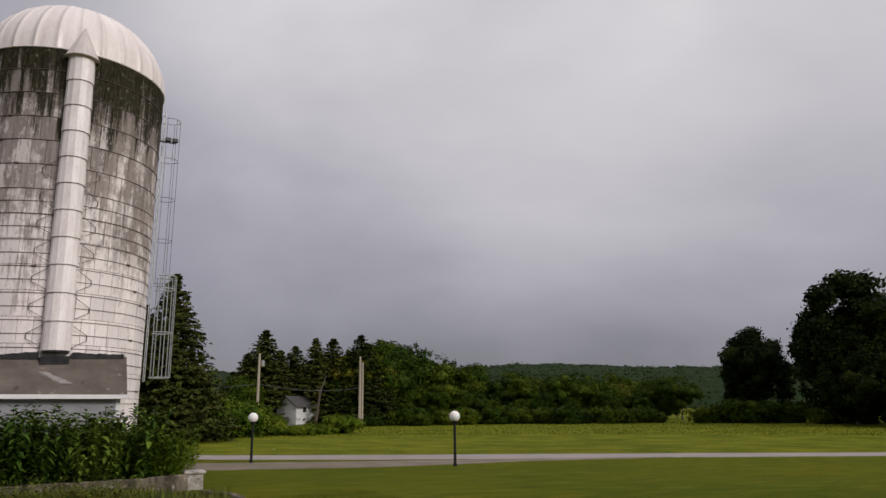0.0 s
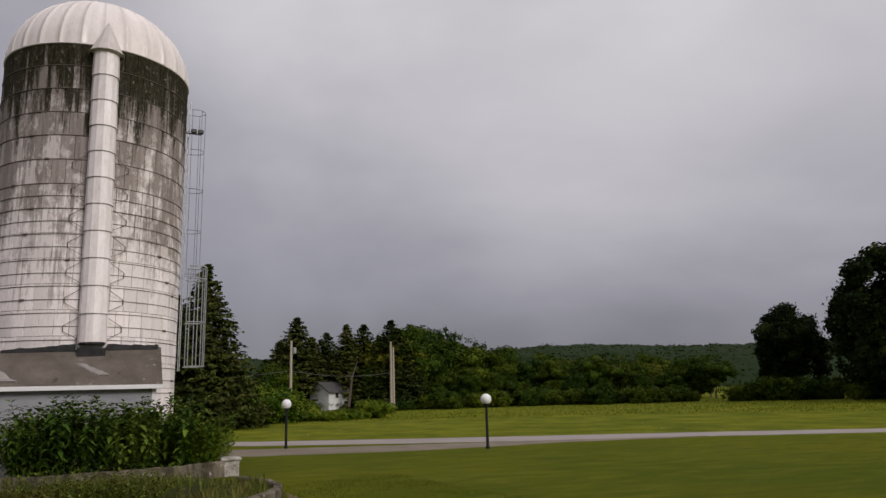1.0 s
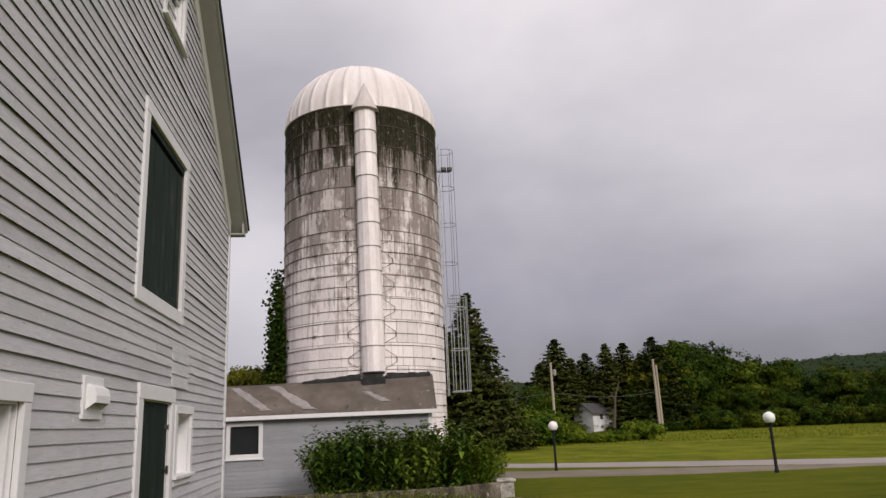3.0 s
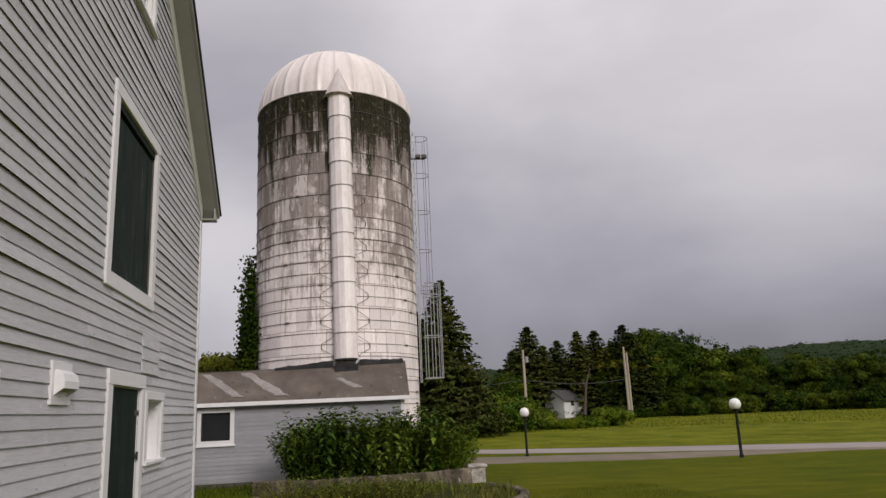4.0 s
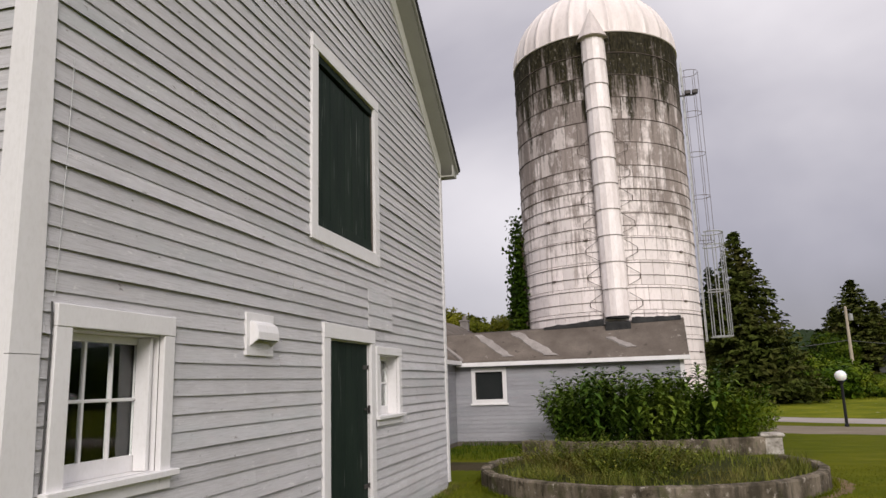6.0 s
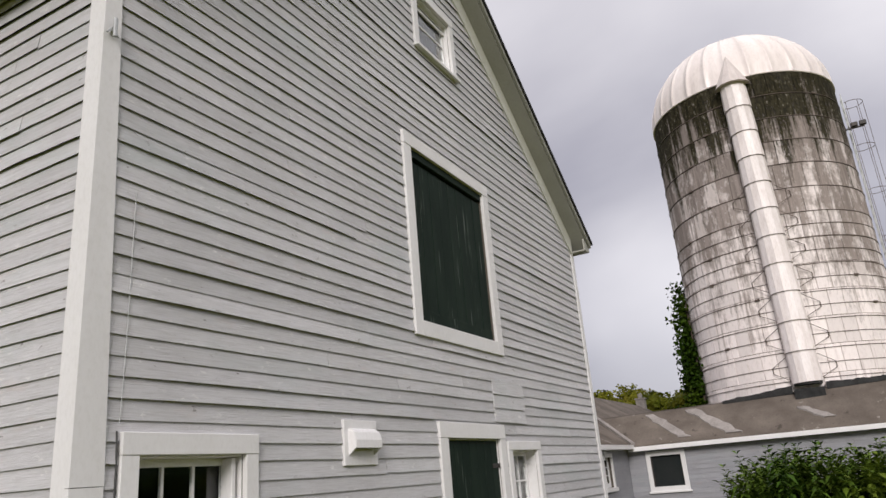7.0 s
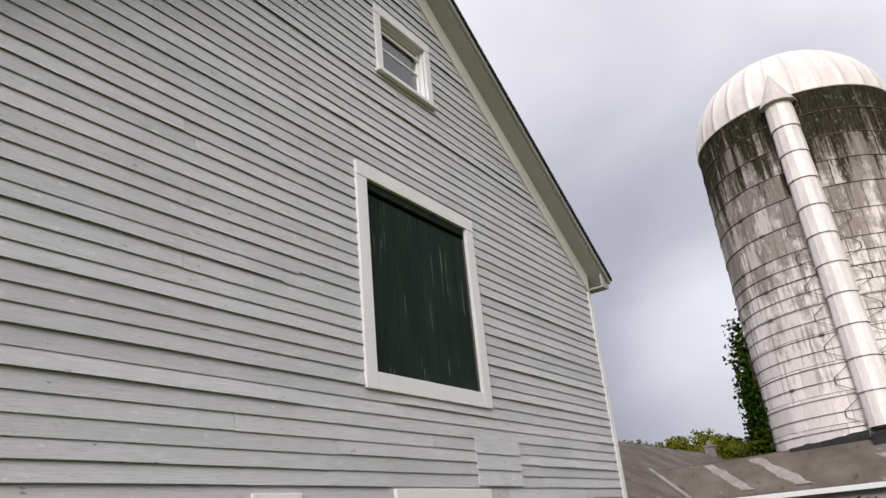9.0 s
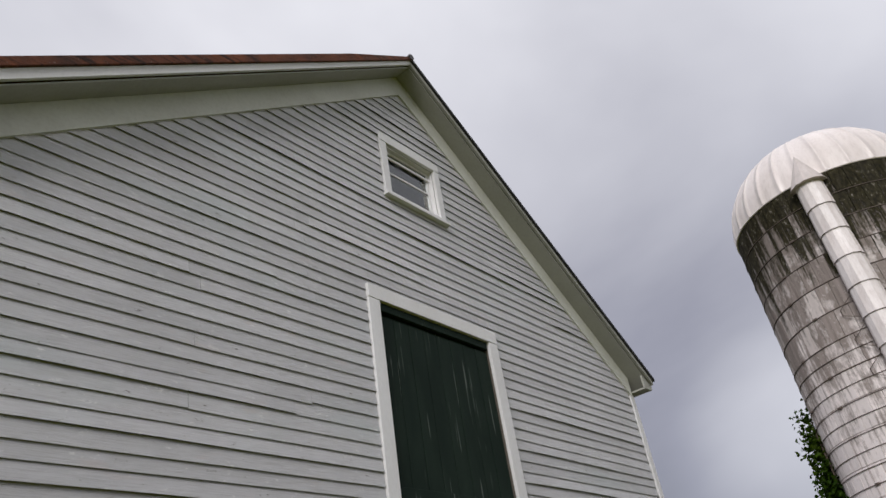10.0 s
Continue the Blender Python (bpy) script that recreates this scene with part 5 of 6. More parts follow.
def crown(name, height, radius, low, material, blobs=22, per=230, size=0.42, small=0.28, large=0.46):
    """Many small clumps over overlapping boughs, with gaps and an uneven outline."""
    cs, ns, ss, cores = [], [], [], []
    mid = (height + low) / 2
    for _ in range(blobs):
        u = rng.normal(size=3)
        u /= np.linalg.norm(u)
        k = rng.uniform(0.25, 1.13 - large * 0.6)
        c = np.array([u[0] * radius * k, u[1] * radius * k, mid + u[2] * (height - low) / 2 * k])
        br = radius * rng.uniform(small, large)
        d = rng.normal(size=(per, 3))
        d /= np.linalg.norm(d, axis=1, keepdims=True)
        shell = br * rng.uniform(0.55, 1.12, size=(per, 1)) ** 0.6
        cs.append(c + d * shell * np.array([1, 1, 0.85]))
        ns.append(d + rng.normal(size=(per, 3)) * 0.38 + np.array([0, 0, 0.35]))
        ss.append(rng.uniform(0.6, 1.35, per) * size * 1.25)
        cores.append((c, br * 0.66))
    for _ in range(blobs * 2):
        u = rng.normal(size=3)
        u /= np.linalg.norm(u)
        c = np.array([u[0] * radius * 0.90, u[1] * radius * 0.90, mid + u[2] * (height - low) / 2 * 0.92])
        m = per // 7
        cs.append(c + rng.normal(size=(m, 3)) * radius * 0.06)
        ns.append(rng.normal(size=(m, 3)) + np.array([0, 0, 0.5]))
        ss.append(rng.uniform(0.5, 1.2, m) * size)
    v, f = leaf_cards(np.concatenate(cs), np.concatenate(ns), np.concatenate(ss))
    # an opaque leaf-coloured core added inside each bough to block light through it
    bv, bf = [], []
    for c, r in cores:
        o = len(v) + len(bv)
        bv += [tuple(c + p * r * rng.uniform(0.8, 1.15)) for p in BALL_V]
        bf += [tuple(o + i for i in t) for t in BALL_F]
    me = bpy.data.meshes.new(name)
    me.from_pydata(v.tolist() + bv, [], f.tolist() + bf)
    me.materials.append(material)
    return me


def trunk_mesh(height, radius, limbs=7, spread=2.5):
    bm = bmesh.new()
    pts = [Vector((0, 0, -0.4))]
    for i in range(1, 6):
        pts.append(Vector((random.uniform(-0.15, 0.15) * i / 2, random.uniform(-0.15, 0.15) * i / 2, height * 0.8 * i / 5)))
    for i, (a, b) in enumerate(zip(pts, pts[1:])):
        rod(bm, a, b, radius * (1 - i * 0.17), 8, radius * (1 - (i + 1) * 0.17))
    for k in range(limbs):
        z = height * random.uniform(0.25, 0.7)
        a = random.uniform(0, 2 * math.pi)
        s = spread * random.uniform(0.6, 1.0)
        rod(bm, (0, 0, z), (s * math.cos(a), s * math.sin(a), z + s * 0.7), radius * 0.35, 6, radius * 0.08)
    return link_mesh("trunk", bm, M_BARK, True)


def tree_thing(name, trunk_me, crown_me, at, scale, turn, label, group=""):
    t = new(name)
    t.matrix_basis = Matrix.Translation(at) @ Matrix.Rotation(turn, 4, "Z") @ Matrix.Diagonal((*scale, 1))
    for nm, me in (("trunk", trunk_me), ("crown", crown_me)):
        o = new(nm, me)
        o.parent = t
    return tagged(t, label, "tree", group)


def spruce_crown(name, height, radius):
    cs, ns, ss = [], [], []
    levels = 64
    for i in range(levels):
        f = i / levels
        z = height * (0.06 + 0.93 * f)
        reach = radius * (1 - f) ** 0.88 * rng.uniform(0.92, 1.05) + 0.08
        for k in range(max(6, int(17 * (1 - f) + 5))):
            a = rng.uniform(0, 2 * math.pi)
            L = reach * rng.uniform(0.84, 1.03)
            m = max(4, int(L / 0.13))
            t = np.linspace(0.10, 1.0, m)
            side = rng.normal(size=m) * 0.13 * L * (1.2 - t)
            cs.append(np.stack([np.cos(a) * L * t - np.sin(a) * side, np.sin(a) * L * t + np.cos(a) * side, z - 0.26 * L * t + 0.10 * L * t ** 3 - np.abs(side) * 0.2], axis=1) + rng.normal(size=(m, 3)) * 0.06)
            ns.append(rng.normal(size=(m, 3)) * 0.6 + np.array([np.cos(a) * 0.5, np.sin(a) * 0.5, 0.8]))
            ss.append(rng.uniform(0.26, 0.48, m))
    v, f = leaf_cards(np.concatenate(cs), np.concatenate(ns), np.concatenate(ss), 0.55)
    return mesh_of(name, v, f, M_NEEDLE)


BROAD = [(trunk_mesh(9, 0.26), crown("crown", 11.5, 4.6, 1.6, M_LEAF, 30, 200, 0.40, 0.20, 0.42)), (trunk_mesh(9, 0.24), crown("crown", 11.0, 4.0, 1.2, M_LEAF, 26, 200)),
         (trunk_mesh(9, 0.25), crown("crown", 12.0, 3.6, 1.0, M_LEAF, 24, 210, 0.38))]
OLIVE = [(trunk_mesh(9, 0.26), crown("crown", 11.5, 4.6, 1.2, M_OLIVE, 28, 220)), (trunk_mesh(9, 0.24), crown("crown", 11.0, 4.2, 1.0, M_OLIVE, 28, 220))]
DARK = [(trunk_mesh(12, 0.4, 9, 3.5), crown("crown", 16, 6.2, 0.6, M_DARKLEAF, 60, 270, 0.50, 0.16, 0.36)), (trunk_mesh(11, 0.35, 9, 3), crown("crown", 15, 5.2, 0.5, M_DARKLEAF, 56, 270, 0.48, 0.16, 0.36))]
SPRUCE = [(trunk_mesh(11, 0.22, 0), spruce_crown("crown", 12, 3.5)), (trunk_mesh(11, 0.2, 0), spruce_crown("crown", 12, 2.8))]
FIELD_BUSH = [crown("crown", 2.4, 2.1, -0.2, M_LEAF, 16, 190, 0.28)]
BUSH = [crown("crown", 2.6, 2.2, -0.2, M_BUSH, 16, 190, 0.26), crown("crown", 2.2, 2.0, -0.2, M_BUSH, 14, 190, 0.24)]


def polar(az, d):
    """A place by its bearing in degrees from the east (north positive) and its distance from the yard."""
    x, y = -4.1 + d * math.cos(radians(az)), -2.35 + d * math.sin(radians(az))
    return x, y


def plant_tree(kinds, k, az, d, h, natural, label, name="tree", group="", wide=1.0):
    x, y = polar(az, d)
    tm, cm = kinds[k % len(kinds)]
    s = h / natural
    return tree_thing(name, tm, cm, (x, y, ground_z(x, y) - 0.1), (s * wide, s * wide, s), random.uniform(0, 6.28), label, group)


# the spruce beyond the silo's ladder and the leafy tree behind the silo
plant_tree(SPRUCE, 0, -9.25, 56, 12.4, 12, "tall dark spruce behind the silo", "spruce_tree", wide=1.38)
plant_tree(SPRUCE, 1, -7.2, 60, 10.5, 12, "dark spruce behind the silo", "spruce_tree", wide=1.1)
def plain_tree(kinds, k, x, y, h, natural, label, wide):
    tm, cm = kinds[k % len(kinds)]
    f = h / natural
    return tree_thing("tree", tm, cm, (x, y, ground_z(x, y) - 0.1), (f * wide, f * wide, f), random.uniform(0, 6.28), label)


plain_tree(OLIVE, 0, 31.5, 2.0, 5.3, 11.5, "low leafy olive-green tree behind the wing", 0.95)
plain_tree(OLIVE, 1, 30.0, 0.9, 4.7, 11.0, "low leafy olive-green tree beside the silo", 0.85)


def climbing_vine():
    """A vine up the silo's north flank: twisted stems, and leaves thick below and ragged above."""
    t = thing("climbing_vine", (22.6, 0.3, -0.4), "leafy green vine climbing the flank of the silo", "vine")
    stems = bmesh.new()
    cs, ns = [], []
    for k in range(12):
        a0 = radians(rng.uniform(80, 106))
        top = rng.uniform(4.4, 7.7) if k else 7.9
        pts = []
        for i in range(14):
            f = i / 13
            a = a0 + radians(6) * math.sin(f * 5 + k)
            pts.append(Vector((SC.x + (SR + 0.06) * math.cos(a), SC.y + (SR + 0.06) * math.sin(a), -0.5 + top * f)))
        tube(stems, pts, 0.025, 5)
        for p in pts:
            n = 130 if p.z < top * 0.7 else 70
            out = Vector((p.x - SC.x, p.y - SC.y, 0)).normalized()
            d = rng.normal(size=(n, 3)) * np.array([0.24, 0.24, 0.30])
            reach = np.abs(rng.normal(size=(n, 1))) * (0.22 if p.z < 3.2 else 0.12)
            cs.append(np.array(p) + d * 0.68 + np.array(out) * (reach + 0.03))
            ns.append(rng.normal(size=(n, 3)) + np.array(out) * 0.8 + np.array([0, 0, 0.5]))
    part("stem", stems, M_BARK, t)
    c = np.concatenate(cs)
    far = np.hypot(c[:, 0] - SC.x, c[:, 1] - SC.y) > SR + 0.02
    c, n = c[far], np.concatenate(ns)[far]
    v, f = leaf_cards(c - np.array([22.6, 0.3, -0.4]), n, rng.uniform(0.09, 0.19, len(c)), 0.8)
    leaves = new("foliage", mesh_of("foliage", v, f, M_LEAF))
    leaves.parent = t
    return t


climbing_vine()
for k, (az, d, h) in enumerate(((8.6, 60, 7.4), (11.0, 66, 8.4), (13.2, 70, 9.4), (15.8, 72, 9.7), (18.5, 70, 9.2), (21.5, 72, 9.4))):
    plant_tree(OLIVE, k, az, d, h, 11.5, "olive-green broadleaf tree beyond the low roofs", group="trees beyond the roofs")

# dark spruces left of the poles
for k, (az, h) in enumerate(((-13.7, 7.6), (-14.7, 10.4), (-16.0, 13.0), (-17.2, 10.6), (-18.3, 11.6), (-19.9, 11.9), (-21.2, 12.3), (-22.4, 11.0), (-23.4, 12.4))):
    plant_tree(SPRUCE, k, az, 104 + 5 * math.sin(k * 2.1), h, 12, "dark spruce in the far tree line", "spruce_tree", "spruces in the tree line", 1.9)

# broadleaf tree line behind the field
n_line = 30
for k in range(n_line):
    f = k / (n_line - 1)
    az = -23.4 - 24.1 * f + random.uniform(-0.4, 0.4)
    d = 106 + 26 * f * random.uniform(0.3, 1.0) + random.uniform(-5, 5)
    rise = np.interp(-az, (23, 24.2, 26, 28.7, 32, 33.5, 37, 42, 48), (5.5, 5.8, 5.4, 4.9, 4.1, 3.2, 2.9, 2.7, 2.3))
    h = (d * math.tan(radians(rise)) + 1.7 - 0.0062 * max(0, d - 48) * 0.6) * random.uniform(0.80, 1.03)
    plant_tree(BROAD if k % 8 else OLIVE, k, az, d, h, 11.5, "green broadleaf tree in the far tree line", group="tree line behind the field", wide=random.uniform(0.9, 1.35))
for k in range(30):
    f = k / 29
    if 0.04 < f < 0.21:
        continue
    plant_tree(BROAD, k + 1, -14 - 34 * f + random.uniform(-0.5, 0.5), 96 + 14 * f + random.uniform(-4, 4), random.uniform(3.4, 7.0), 11.5, "low green tree at the field's edge",
               group="low trees at the field's edge", wide=1.25)

# big trees beside the field, leaf colour darkened like silhouettes
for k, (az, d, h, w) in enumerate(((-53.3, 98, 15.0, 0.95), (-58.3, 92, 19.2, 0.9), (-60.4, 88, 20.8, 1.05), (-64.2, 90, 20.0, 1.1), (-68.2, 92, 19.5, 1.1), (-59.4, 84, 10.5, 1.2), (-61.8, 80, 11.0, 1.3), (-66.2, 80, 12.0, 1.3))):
    plant_tree(DARK, k, az, d, h * 0.75, 15.5, "large broadleaf tree at the field's edge, leaves coloured dark for backlight", group="dark trees beside the field", wide=w)


def bush_at(az, d, s, k, kinds=BUSH):
    x, y = polar(az, d)
    o = new("bush", kinds[k % len(kinds)])
    o.matrix_basis = Matrix.Translation((x, y, ground_z(x, y))) @ Matrix.Rotation(random.uniform(0, 6.28), 4, "Z") @ Matrix.Diagonal((s * 1.25, s * 1.25, s, 1))
    return tagged(o, "rounded green bush at the edge of the field", "bush", "bushes at the field's edge")


for k in range(26):
    f = k / 25
    az = -11.0 - 11.0 * f + random.uniform(-0.3, 0.3)
    bush_at(az, 62 + 10 * random.random(), (1.35 - 0.6 * f) * random.uniform(0.75, 1.15) * (0.42 if -21.6 < az < -16.0 else 1.0), k)
for k in range(22):
    bush_at(-24 - 22 * k / 21, 92 + 8 * random.random(), random.uniform(0.5, 1.0), k, FIELD_BUSH)
for k in range(9):
    bush_at(-49.5 - 16 * k / 8, 88 + 6 * random.random(), random.uniform(0.6, 1.2), k, FIELD_BUSH)


def wooded_hill():
    """Far wooded ridge with a bumpy skyline of tree tops."""
    v, f = [], []
    cols, rows = 420, 14
    for i in range(cols + 1):
        az = -6 - 80 * i / cols
        for j in range(rows + 1):
            s = j / rows
            d = 430 + 260 * s
            x, y = polar(az, d)
            p = (az + 37) / 7
            top = 690 * math.tan(radians(3.0 + 0.5 * math.exp(-p * p)))
            z = -1 + top * math.sin(s * math.pi / 2) + (2.2 * noise.noise(Vector((x * 0.05, y * 0.05, 0))) + 2.0 * noise.noise(Vector((x * 0.2, y * 0.2, 3)))) * s
            v.append((x, y, z))
    for i in range(cols):
        for j in range(rows):
            a = i * (rows + 1) + j
            f.append((a, a + 1, a + rows + 2, a + rows + 1))
    me = mesh_of("wooded_hill", np.array(v), np.array(f), M_HILL)
    tagged(new("wooded_hill", me), "far wooded hill under the clouds", "hill", kind="structure")
    pts = np.array([v[(i * (rows + 1)) + rng.integers(1, rows + 1)] for i in rng.integers(0, cols, 5200)]) + rng.normal(size=(5200, 3)) * np.array([2, 2, 0.3])
    k = rng.normal(size=(5200 * 4, 3))
    c = np.repeat(pts, 4, axis=0) + k * np.array([2.2, 2.2, 0.8]) + np.array([0, 0, -1.0])
    lv, lf = leaf_cards(c, k + np.array([0, 0, 0.6]), rng.uniform(1.4, 2.6, len(c)), 0.8)
    tagged(new("far_woods", mesh_of("far_woods", lv, lf, M_HILL)), "far green woods covering the hill", "woods", kind="stuff")


wooded_hill()


# shrubs in the upper planter: upright stems with paired long leaves
def shrub_meshes(stems, height, leaf, seed, droop=0.35, material=M_SHRUB):
    r = np.random.default_rng(seed)
    sb = bmesh.new()
    v, f = [], []
    for s in range(stems):
        a, rad = r.uniform(0, 6.28), 0.40 * math.sqrt(r.uniform(0, 1))
        base = Vector((rad * math.cos(a), rad * math.sin(a), -0.05))
        h = height * r.uniform(0.72, 1.06)
        tip = base + Vector((r.normal() * 0.22 + 0.40 * math.cos(a), r.normal() * 0.22 + 0.40 * math.sin(a), h))
        rod(sb, base, tip, 0.009, 5, 0.004)
        pairs = int(h / 0.095)
        for i in range(pairs):
            t = 0.12 + 0.88 * i / max(pairs - 1, 1)
            p = base.lerp(tip, t)
            turn = i * 1.57 + r.uniform(-0.4, 0.4)
            for side in (0, math.pi):
                L = leaf * r.uniform(0.6, 1.15) * (0.75 + 0.35 * t) * (1.0 if t < 0.9 else 0.65)
                w = L * (0.40 + 0.16 * r.uniform())
                lift = r.uniform(0.15, 0.75) if t > 0.85 else r.uniform(-0.8, 0.6)
                dx, dy = math.cos(turn + side), math.sin(turn + side)
                ax = Vector((dx, dy, lift)).normalized()
                sd = Vector((-dy, dx, 0)) * w * 0.5
                m1, m2 = p + ax * L * 0.42, p + ax * L - Vector((0, 0, droop * L * 0.35))
                fold = Vector((0, 0, w * 0.22))
                o = len(v)
                v += [tuple(p), tuple(m1 - sd + fold), tuple(m2), tuple(m1 + sd + fold), tuple(m1)]
                f += [(o, o + 4, o + 1), (o + 1, o + 4, o + 2), (o, o + 3, o + 4), (o + 4, o + 3, o + 2)]
    me = bpy.data.meshes.new("leaves")
    me.from_pydata(v, [], f)
    me.materials.append(material)
    return link_mesh("stems", sb, material), me


SHRUBS = [shrub_meshes(16, 1.66, 0.27, 11), shrub_meshes(15, 1.52, 0.28, 12), shrub_meshes(16, 1.76, 0.27, 13)]
HERB = [shrub_meshes(26, 0.60, 0.12, 21, 0.2, M_PALE), shrub_meshes(24, 0.50, 0.13, 22, 0.2, M_PALE), shrub_meshes(24, 0.55, 0.12, 23, 0.3, M_WEED)]
SMALL = [shrub_meshes(30, 1.25, 0.19, 14, 0.2, M_BUSH), shrub_meshes(28, 1.1, 0.19, 15, 0.2, M_BUSH)]


def shrub(kinds, k, x, y, z, s, label, group):
    t = new("shrub")
    t.matrix_basis = Matrix.Translation((x, y, z)) @ Matrix.Rotation(random.uniform(0, 6.28), 4, "Z") @ Matrix.Diagonal((s, s, s * random.uniform(0.9, 1.08), 1))
    for nm, me in zip(("stalk", "foliage"), kinds[k % len(kinds)]):
        new(nm, me).parent = t
    return tagged(t, label, "shrub", group)


k = 0
for row in range(4):
    for i in range(9):
        x, y = 15.15 + 0.55 * row + random.uniform(-0.2, 0.2), -1.75 - 0.42 * i + random.uniform(-0.2, 0.2)
        if math.hypot(x - UP[0], y - UP[1]) > UPR - 0.35 or (k + row) % 5 == 4 and row > 1:
            continue
        edge = 0.84 + 0.16 * smooth_step(-1.1, -2.6, y)
        shrub(SHRUBS, k, x, y, -0.05, edge * random.uniform(0.78, 1.12), "leafy dark green shrub in the raised planter", "shrubs in the raised planter")
        k += 1
for i in range(6):
    shrub(SMALL, i, 15.9 + 0.45 * (i % 3) + random.uniform(-0.1, 0.1), -5.15 - 0.34 * (i // 3) - 0.1 * (i % 2), -0.05, random.uniform(0.95, 1.2), "pale green bushy weed at the planter's end", "weeds at the planter's end")
for i in range(4):
    shrub(SMALL, i, 19.4 + 0.7 * i, -6.3 - 0.5 * (i % 2), ground_z(19, -6.3), 0.9, "pale green weed beside the silo", "weeds beside the silo")


def blades(name, places, height, width, lean, material, label):
    """Tapered bent grass blades, three faces each, at places (x, y, z)."""
    v, f = [], []
    for (x, y, z) in places:
        h = height * random.uniform(0.5, 1.15) * (0.55 + 0.9 * max(0.0, noise.noise(Vector((x * 0.9, y * 0.9, 5.0))) + 0.45))
        a = random.uniform(0, 6.28)
        dx, dy = math.cos(a), math.sin(a)
        ln = lean * h * random.uniform(0.2, 1.0)
        w = width * random.uniform(0.7, 1.3)
        o = len(v)
        v += [(x - dy * w, y + dx * w, z), (x + dy * w, y - dx * w, z), (x - dy * w * 0.7 + dx * ln * 0.4, y + dx * w * 0.7 + dy * ln * 0.4, z + h * 0.6),
              (x + dy * w * 0.7 + dx * ln * 0.4, y - dx * w * 0.7 + dy * ln * 0.4, z + h * 0.6), (x + dx * ln, y + dy * ln, z + h)]
        f += [(o, o + 1, o + 3, o + 2), (o + 2, o + 3, o + 4)]
    me = bpy.data.meshes.new(name)
    me.from_pydata(v, [], f)
    me.materials.append(material)
    return tagged(new(name, me), label, "grass", kind="stuff")


def in_disc(cx, cy, r, n, z, keep=lambda x, y: True):
    out = []
    while len(out) < n:
        x, y = cx + random.uniform(-r, r), cy + random.uniform(-r, r)
        if math.hypot(x - cx, y - cy) < r and keep(x, y):
            out.append((x, y, z))
    return out


def clumpy(x, y):
    return noise.noise(Vector((x * 0.8, y * 0.8, 2.0))) > random.uniform(-0.35, 0.30)


blades("weeds", in_disc(LP[0], LP[1], LPR - 0.22, 3600, -0.12, clumpy), 0.24, 0.007, 0.9, M_WEED, "tall pale weeds and grass in the lower planter")
blades("wall_grass", [(x, -0.06 - abs(random.gauss(0, 0.07)), ground_z(x, 0) - 0.02) for x in (random.uniform(1.5, 9.9) for _ in range(2600))], 0.11, 0.005, 0.6, M_WEED,
       "rough grass along the barn's footing")
blades("yard_weeds", [(random.uniform(14.2, 18.6), random.uniform(-0.6, 1.7), -0.34) for _ in range(1600)], 0.12, 0.009, 0.8, M_LEAF, "rough weeds between the planter and the wing")
for i in range(200):
    a, r = random.uniform(0, 6.28), 2.62 * math.sqrt(random.random())
    x, y = LP[0] + r * math.cos(a), LP[1] + r * math.sin(a)
    if noise.noise(Vector((x * 0.75, y * 0.75, 6.0))) < random.uniform(-0.25, 0.15):
        continue
    shrub(HERB, 2 if noise.noise(Vector((x * 0.7, y * 0.7, 8))) > 0.1 else i % 2, x, y, -0.12, random.choice((0.26, 0.32, 0.38, 0.46, 0.58)) * (1.0 - 0.28 * smooth_step(0.3, 1.8, x - LP[0])) * (0.60 + 0.45 * noise.noise(Vector((x, y, 3))) + 0.5 * math.exp(-((y + 2.9) / 1.1) ** 2)), "small leafy weed in the lower planter", "weeds in the lower planter")


for i in range(16):
    x, y = LP[0] - 0.3 + random.gauss(0, 0.45), (-3.1 if i % 4 else -1.7) + random.gauss(0, 0.4)
    shrub(HERB, i % 2, x, y, -0.12, random.uniform(0.7, 1.05), "bushy pale weed standing above the lower planter's grass", "weeds in the lower planter")

foot = []
for _ in range(5200):
    a = random.uniform(0, 6.28)
    r = LPR + 0.03 + abs(random.gauss(0, 0.06))
    x, y = LP[0] + r * math.cos(a), LP[1] + r * math.sin(a)
    foot.append((x, y, ground_z(x, y) - 0.02))
blades("planter_foot_grass", foot, 0.09, 0.005, 0.8, M_TURF, "uncut grass along the planter's foot")


def turf(n, x0, x1, y0, y1):
    out = []
    while len(out) < n:
        x, y = random.uniform(x0, x1), random.uniform(y0, y1)
        if math.hypot(x - LP[0], y - LP[1]) > LPR + 0.05:
            out.append((x, y, ground_z(x, y) - 0.005))
    return out


blades("lawn_grass", turf(60000, 1.0, 13.0, -10.0, -0.05), 0.035, 0.004, 1.0, M_TURF, "short mown lawn grass")
blades("field_grass", [(*polar(az, d), ground_z(*polar(az, d))) for az, d in ((random.uniform(-66, -12), random.uniform(60, 100) ** 1.0) for _ in range(14000))], 0.13, 0.03, 0.8, M_TURF,
       "rough tall grass of the field")


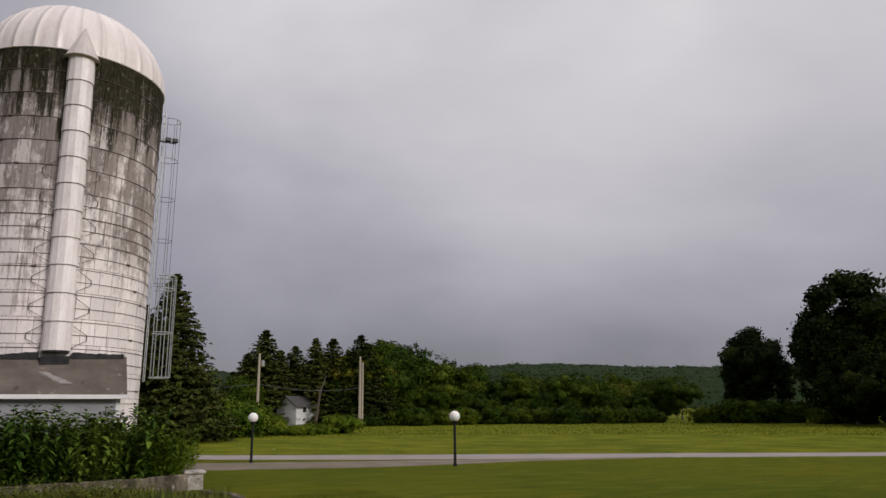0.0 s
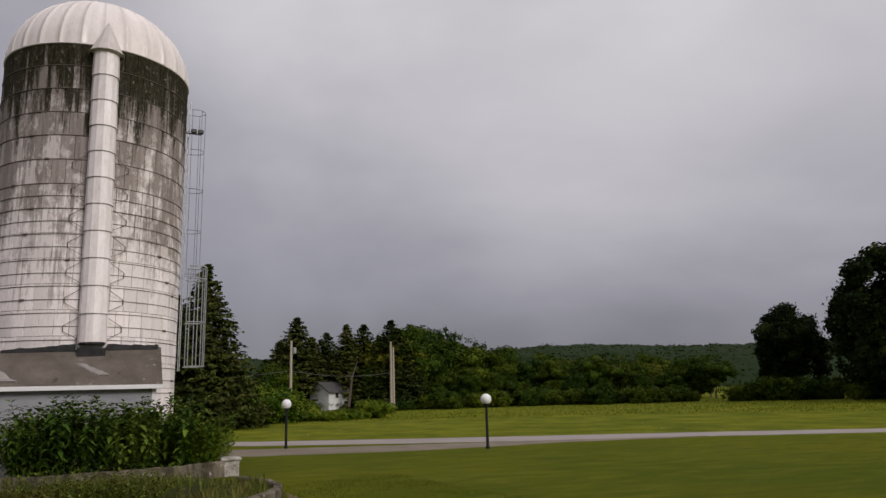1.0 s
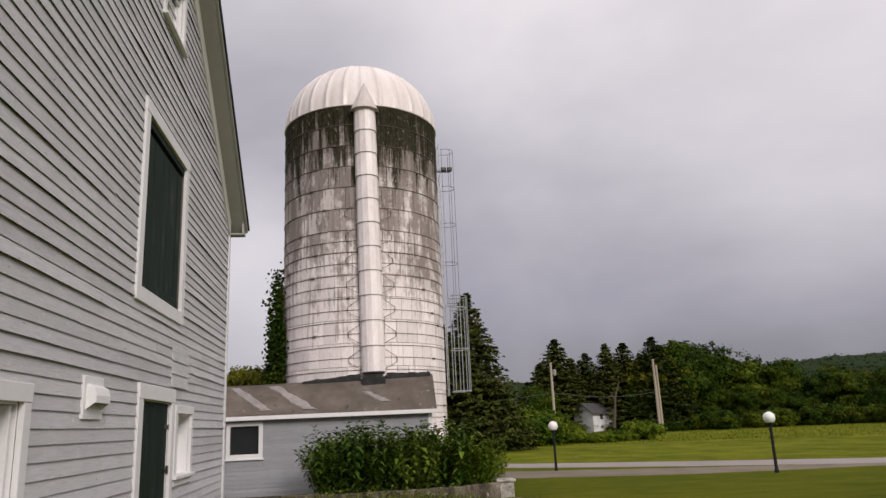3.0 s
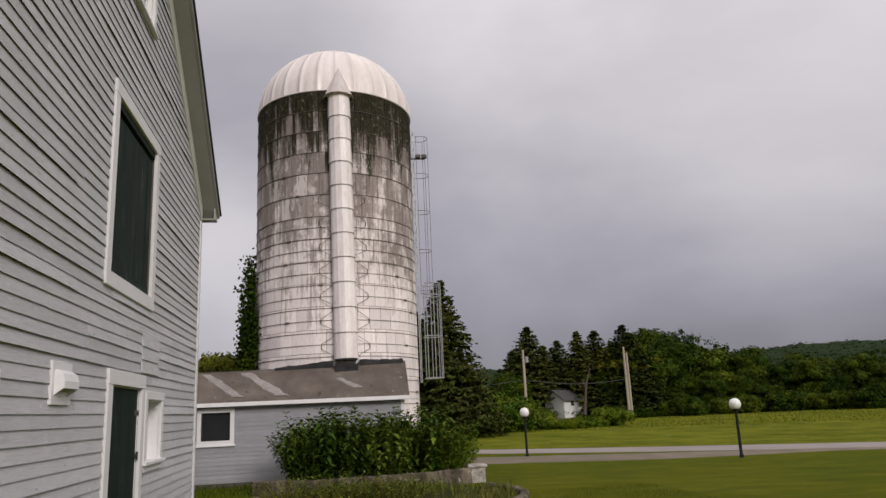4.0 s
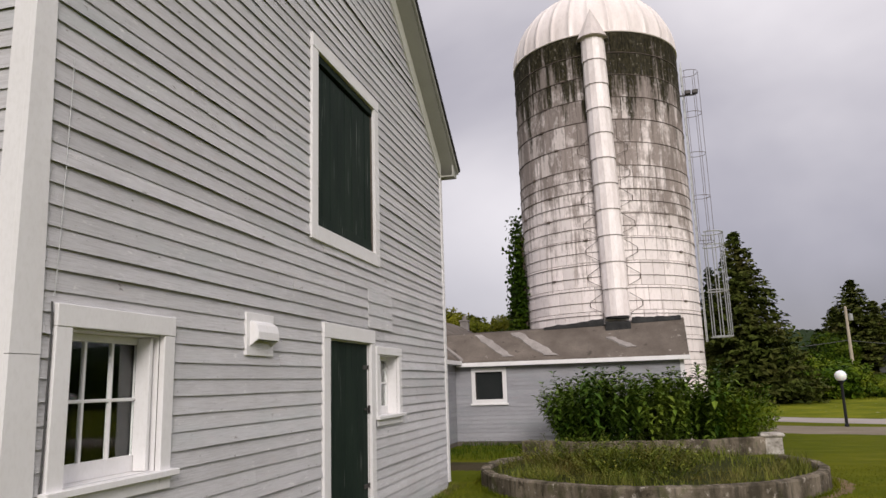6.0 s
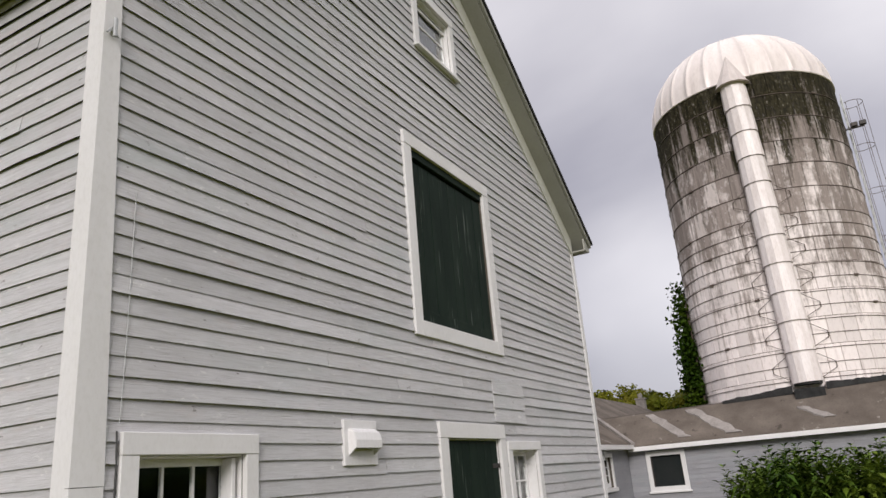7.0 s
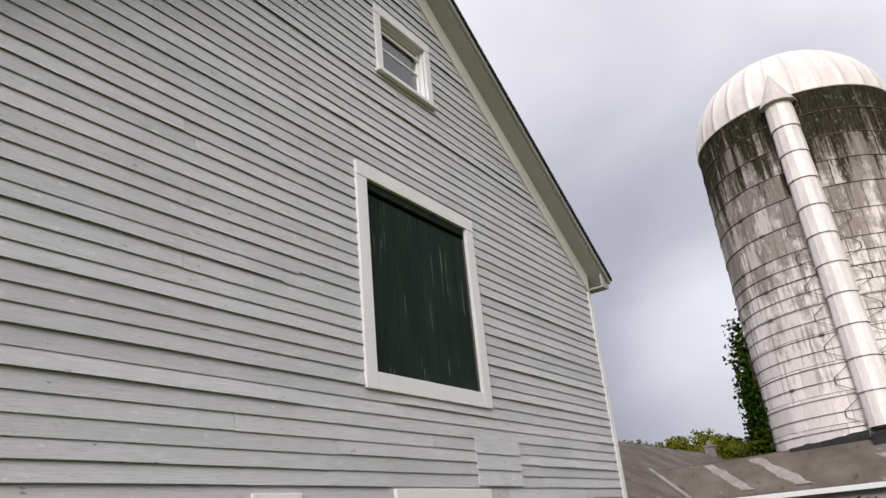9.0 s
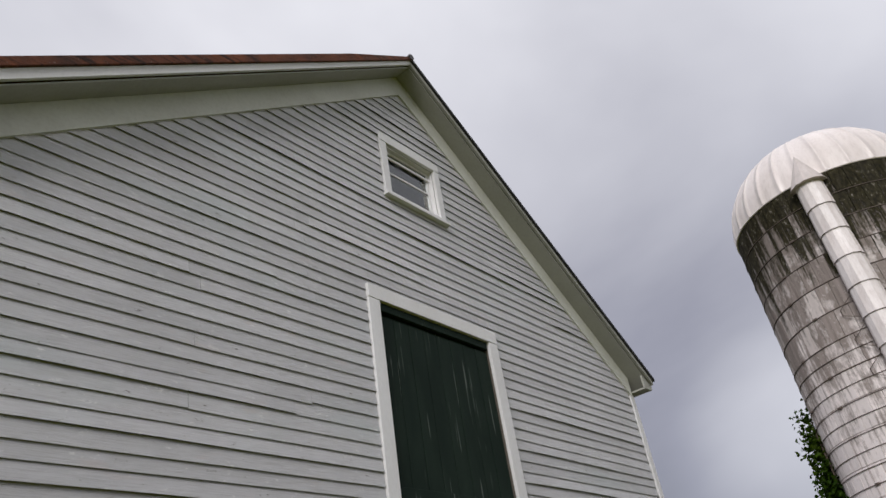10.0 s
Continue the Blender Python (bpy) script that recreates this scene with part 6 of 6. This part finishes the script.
# ---- clapboards and staves, piece by piece ----
def clap_mesh(deep, wobble, paint=M_BOARD):
    """One board, thin at the top and thick at its slightly wavering lower edge."""
    bm = bmesh.new()
    rows = []
    for i in range(6):
        dz, dy = random.gauss(0, wobble), random.gauss(0, wobble * 0.8)
        rows.append([bm.verts.new((i / 5, y, z)) for y, z in ((-deep + dy, dz), (-0.002, 0.017), (0.0, COURSE + 0.016), (-0.006, COURSE + 0.016))])
    for lo, hi in zip(rows, rows[1:]):
        for j in range(4):
            n = (j + 1) % 4
            bm.faces.new((lo[j], hi[j], hi[n], lo[n]))
    bm.faces.new(rows[0])
    bm.faces.new(rows[-1][::-1])
    bmesh.ops.recalc_face_normals(bm, faces=bm.faces)
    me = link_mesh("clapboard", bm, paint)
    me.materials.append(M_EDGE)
    # downward faces get the dark edge colour, a painted lap shadow
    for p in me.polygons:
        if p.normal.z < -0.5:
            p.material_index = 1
    return me


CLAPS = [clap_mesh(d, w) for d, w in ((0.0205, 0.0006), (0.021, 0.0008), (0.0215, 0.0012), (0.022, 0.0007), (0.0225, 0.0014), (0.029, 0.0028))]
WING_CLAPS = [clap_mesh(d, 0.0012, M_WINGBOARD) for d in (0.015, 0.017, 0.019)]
clap_me = CLAPS[0]


def lay_boards(parent, x0, x1, z, m, longest=4.2, kinds=CLAPS):
    """One course of boards from x0 to x1, broken at random butt joints, in the wall's own frame m."""
    x = x0
    while x < x1 - 0.01:
        n = x + random.uniform(1.6, longest)
        if n > x1 - 0.5:
            n = x1
        tilt = random.gauss(0, 0.30 if random.random() < 0.06 else 0.08) / max(n - x, 0.6)
        lift = -abs(random.gauss(0, 0.0012))
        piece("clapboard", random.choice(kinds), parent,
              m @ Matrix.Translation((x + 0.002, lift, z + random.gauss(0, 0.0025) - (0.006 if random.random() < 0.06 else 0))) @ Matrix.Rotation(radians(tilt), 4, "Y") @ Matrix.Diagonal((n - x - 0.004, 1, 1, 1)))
        x = n


flat = Matrix.Identity(4)
z = 2.094 - COURSE * 19
while z < 8.80:
    reach = min(4.72, (9.22 - 0.335 + 0.05 - z) / SLOPE)
    spans = [(max(corner_in(z) - 0.02, XM - reach), min(XR - 0.095, XM + reach))]
    for (o, h) in zip(OPENINGS, HOLES):
        if z + COURSE > h[2] and z < h[3]:
            cut = []
            for a, b in spans:
                if o[1] <= a or o[0] >= b:
                    cut.append((a, b))
                else:
                    cut += [(a, o[0] - 0.003)] if o[0] - 0.003 - a > 0.03 else []
                    cut += [(o[1] + 0.003, b)] if b - o[1] - 0.003 > 0.03 else []
            spans = cut
    for a, b in spans:
        lay_boards(gable_wall, a, b, z, flat)
    z += COURSE

side = Matrix.Translation((XL, 0, 0)) @ Matrix.Rotation(radians(-90), 4, "Z")
for i in range(43):
    z = 2.115 + COURSE * (i - 17)
    lay_boards(side_wall, -16.0, -0.125, z, side, 6.0)

front_side = Matrix.Translation((WX, 0, 0)) @ Matrix.Rotation(radians(-90), 4, "Z")
for i in range(19):
    z = 2.0 + 0.125 * (i - 18)
    if z + 0.125 > WH[2] and z < WH[3]:
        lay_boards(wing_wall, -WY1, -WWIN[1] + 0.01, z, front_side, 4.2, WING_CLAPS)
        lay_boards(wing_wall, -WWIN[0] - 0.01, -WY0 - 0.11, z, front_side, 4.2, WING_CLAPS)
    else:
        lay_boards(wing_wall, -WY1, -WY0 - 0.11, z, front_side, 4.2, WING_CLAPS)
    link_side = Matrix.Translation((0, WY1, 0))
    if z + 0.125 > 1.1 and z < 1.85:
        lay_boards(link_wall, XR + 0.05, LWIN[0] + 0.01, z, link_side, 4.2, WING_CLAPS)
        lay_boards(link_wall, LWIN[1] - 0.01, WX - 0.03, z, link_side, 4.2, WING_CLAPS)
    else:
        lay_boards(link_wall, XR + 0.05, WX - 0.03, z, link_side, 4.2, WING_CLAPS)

# replaced boards above the door, a little proud
for x0, z0, n in ((5.70, 2.235, 3),):
    for i in range(n):
        piece("patch_board", clap_me, gable_wall, Matrix.Translation((x0, -0.017, z0 + i * 0.17)) @ Matrix.Diagonal((0.96, 1.0, 1.32, 1)))

for m in stave_rows:
    piece("stave", stave_me, silo, m)
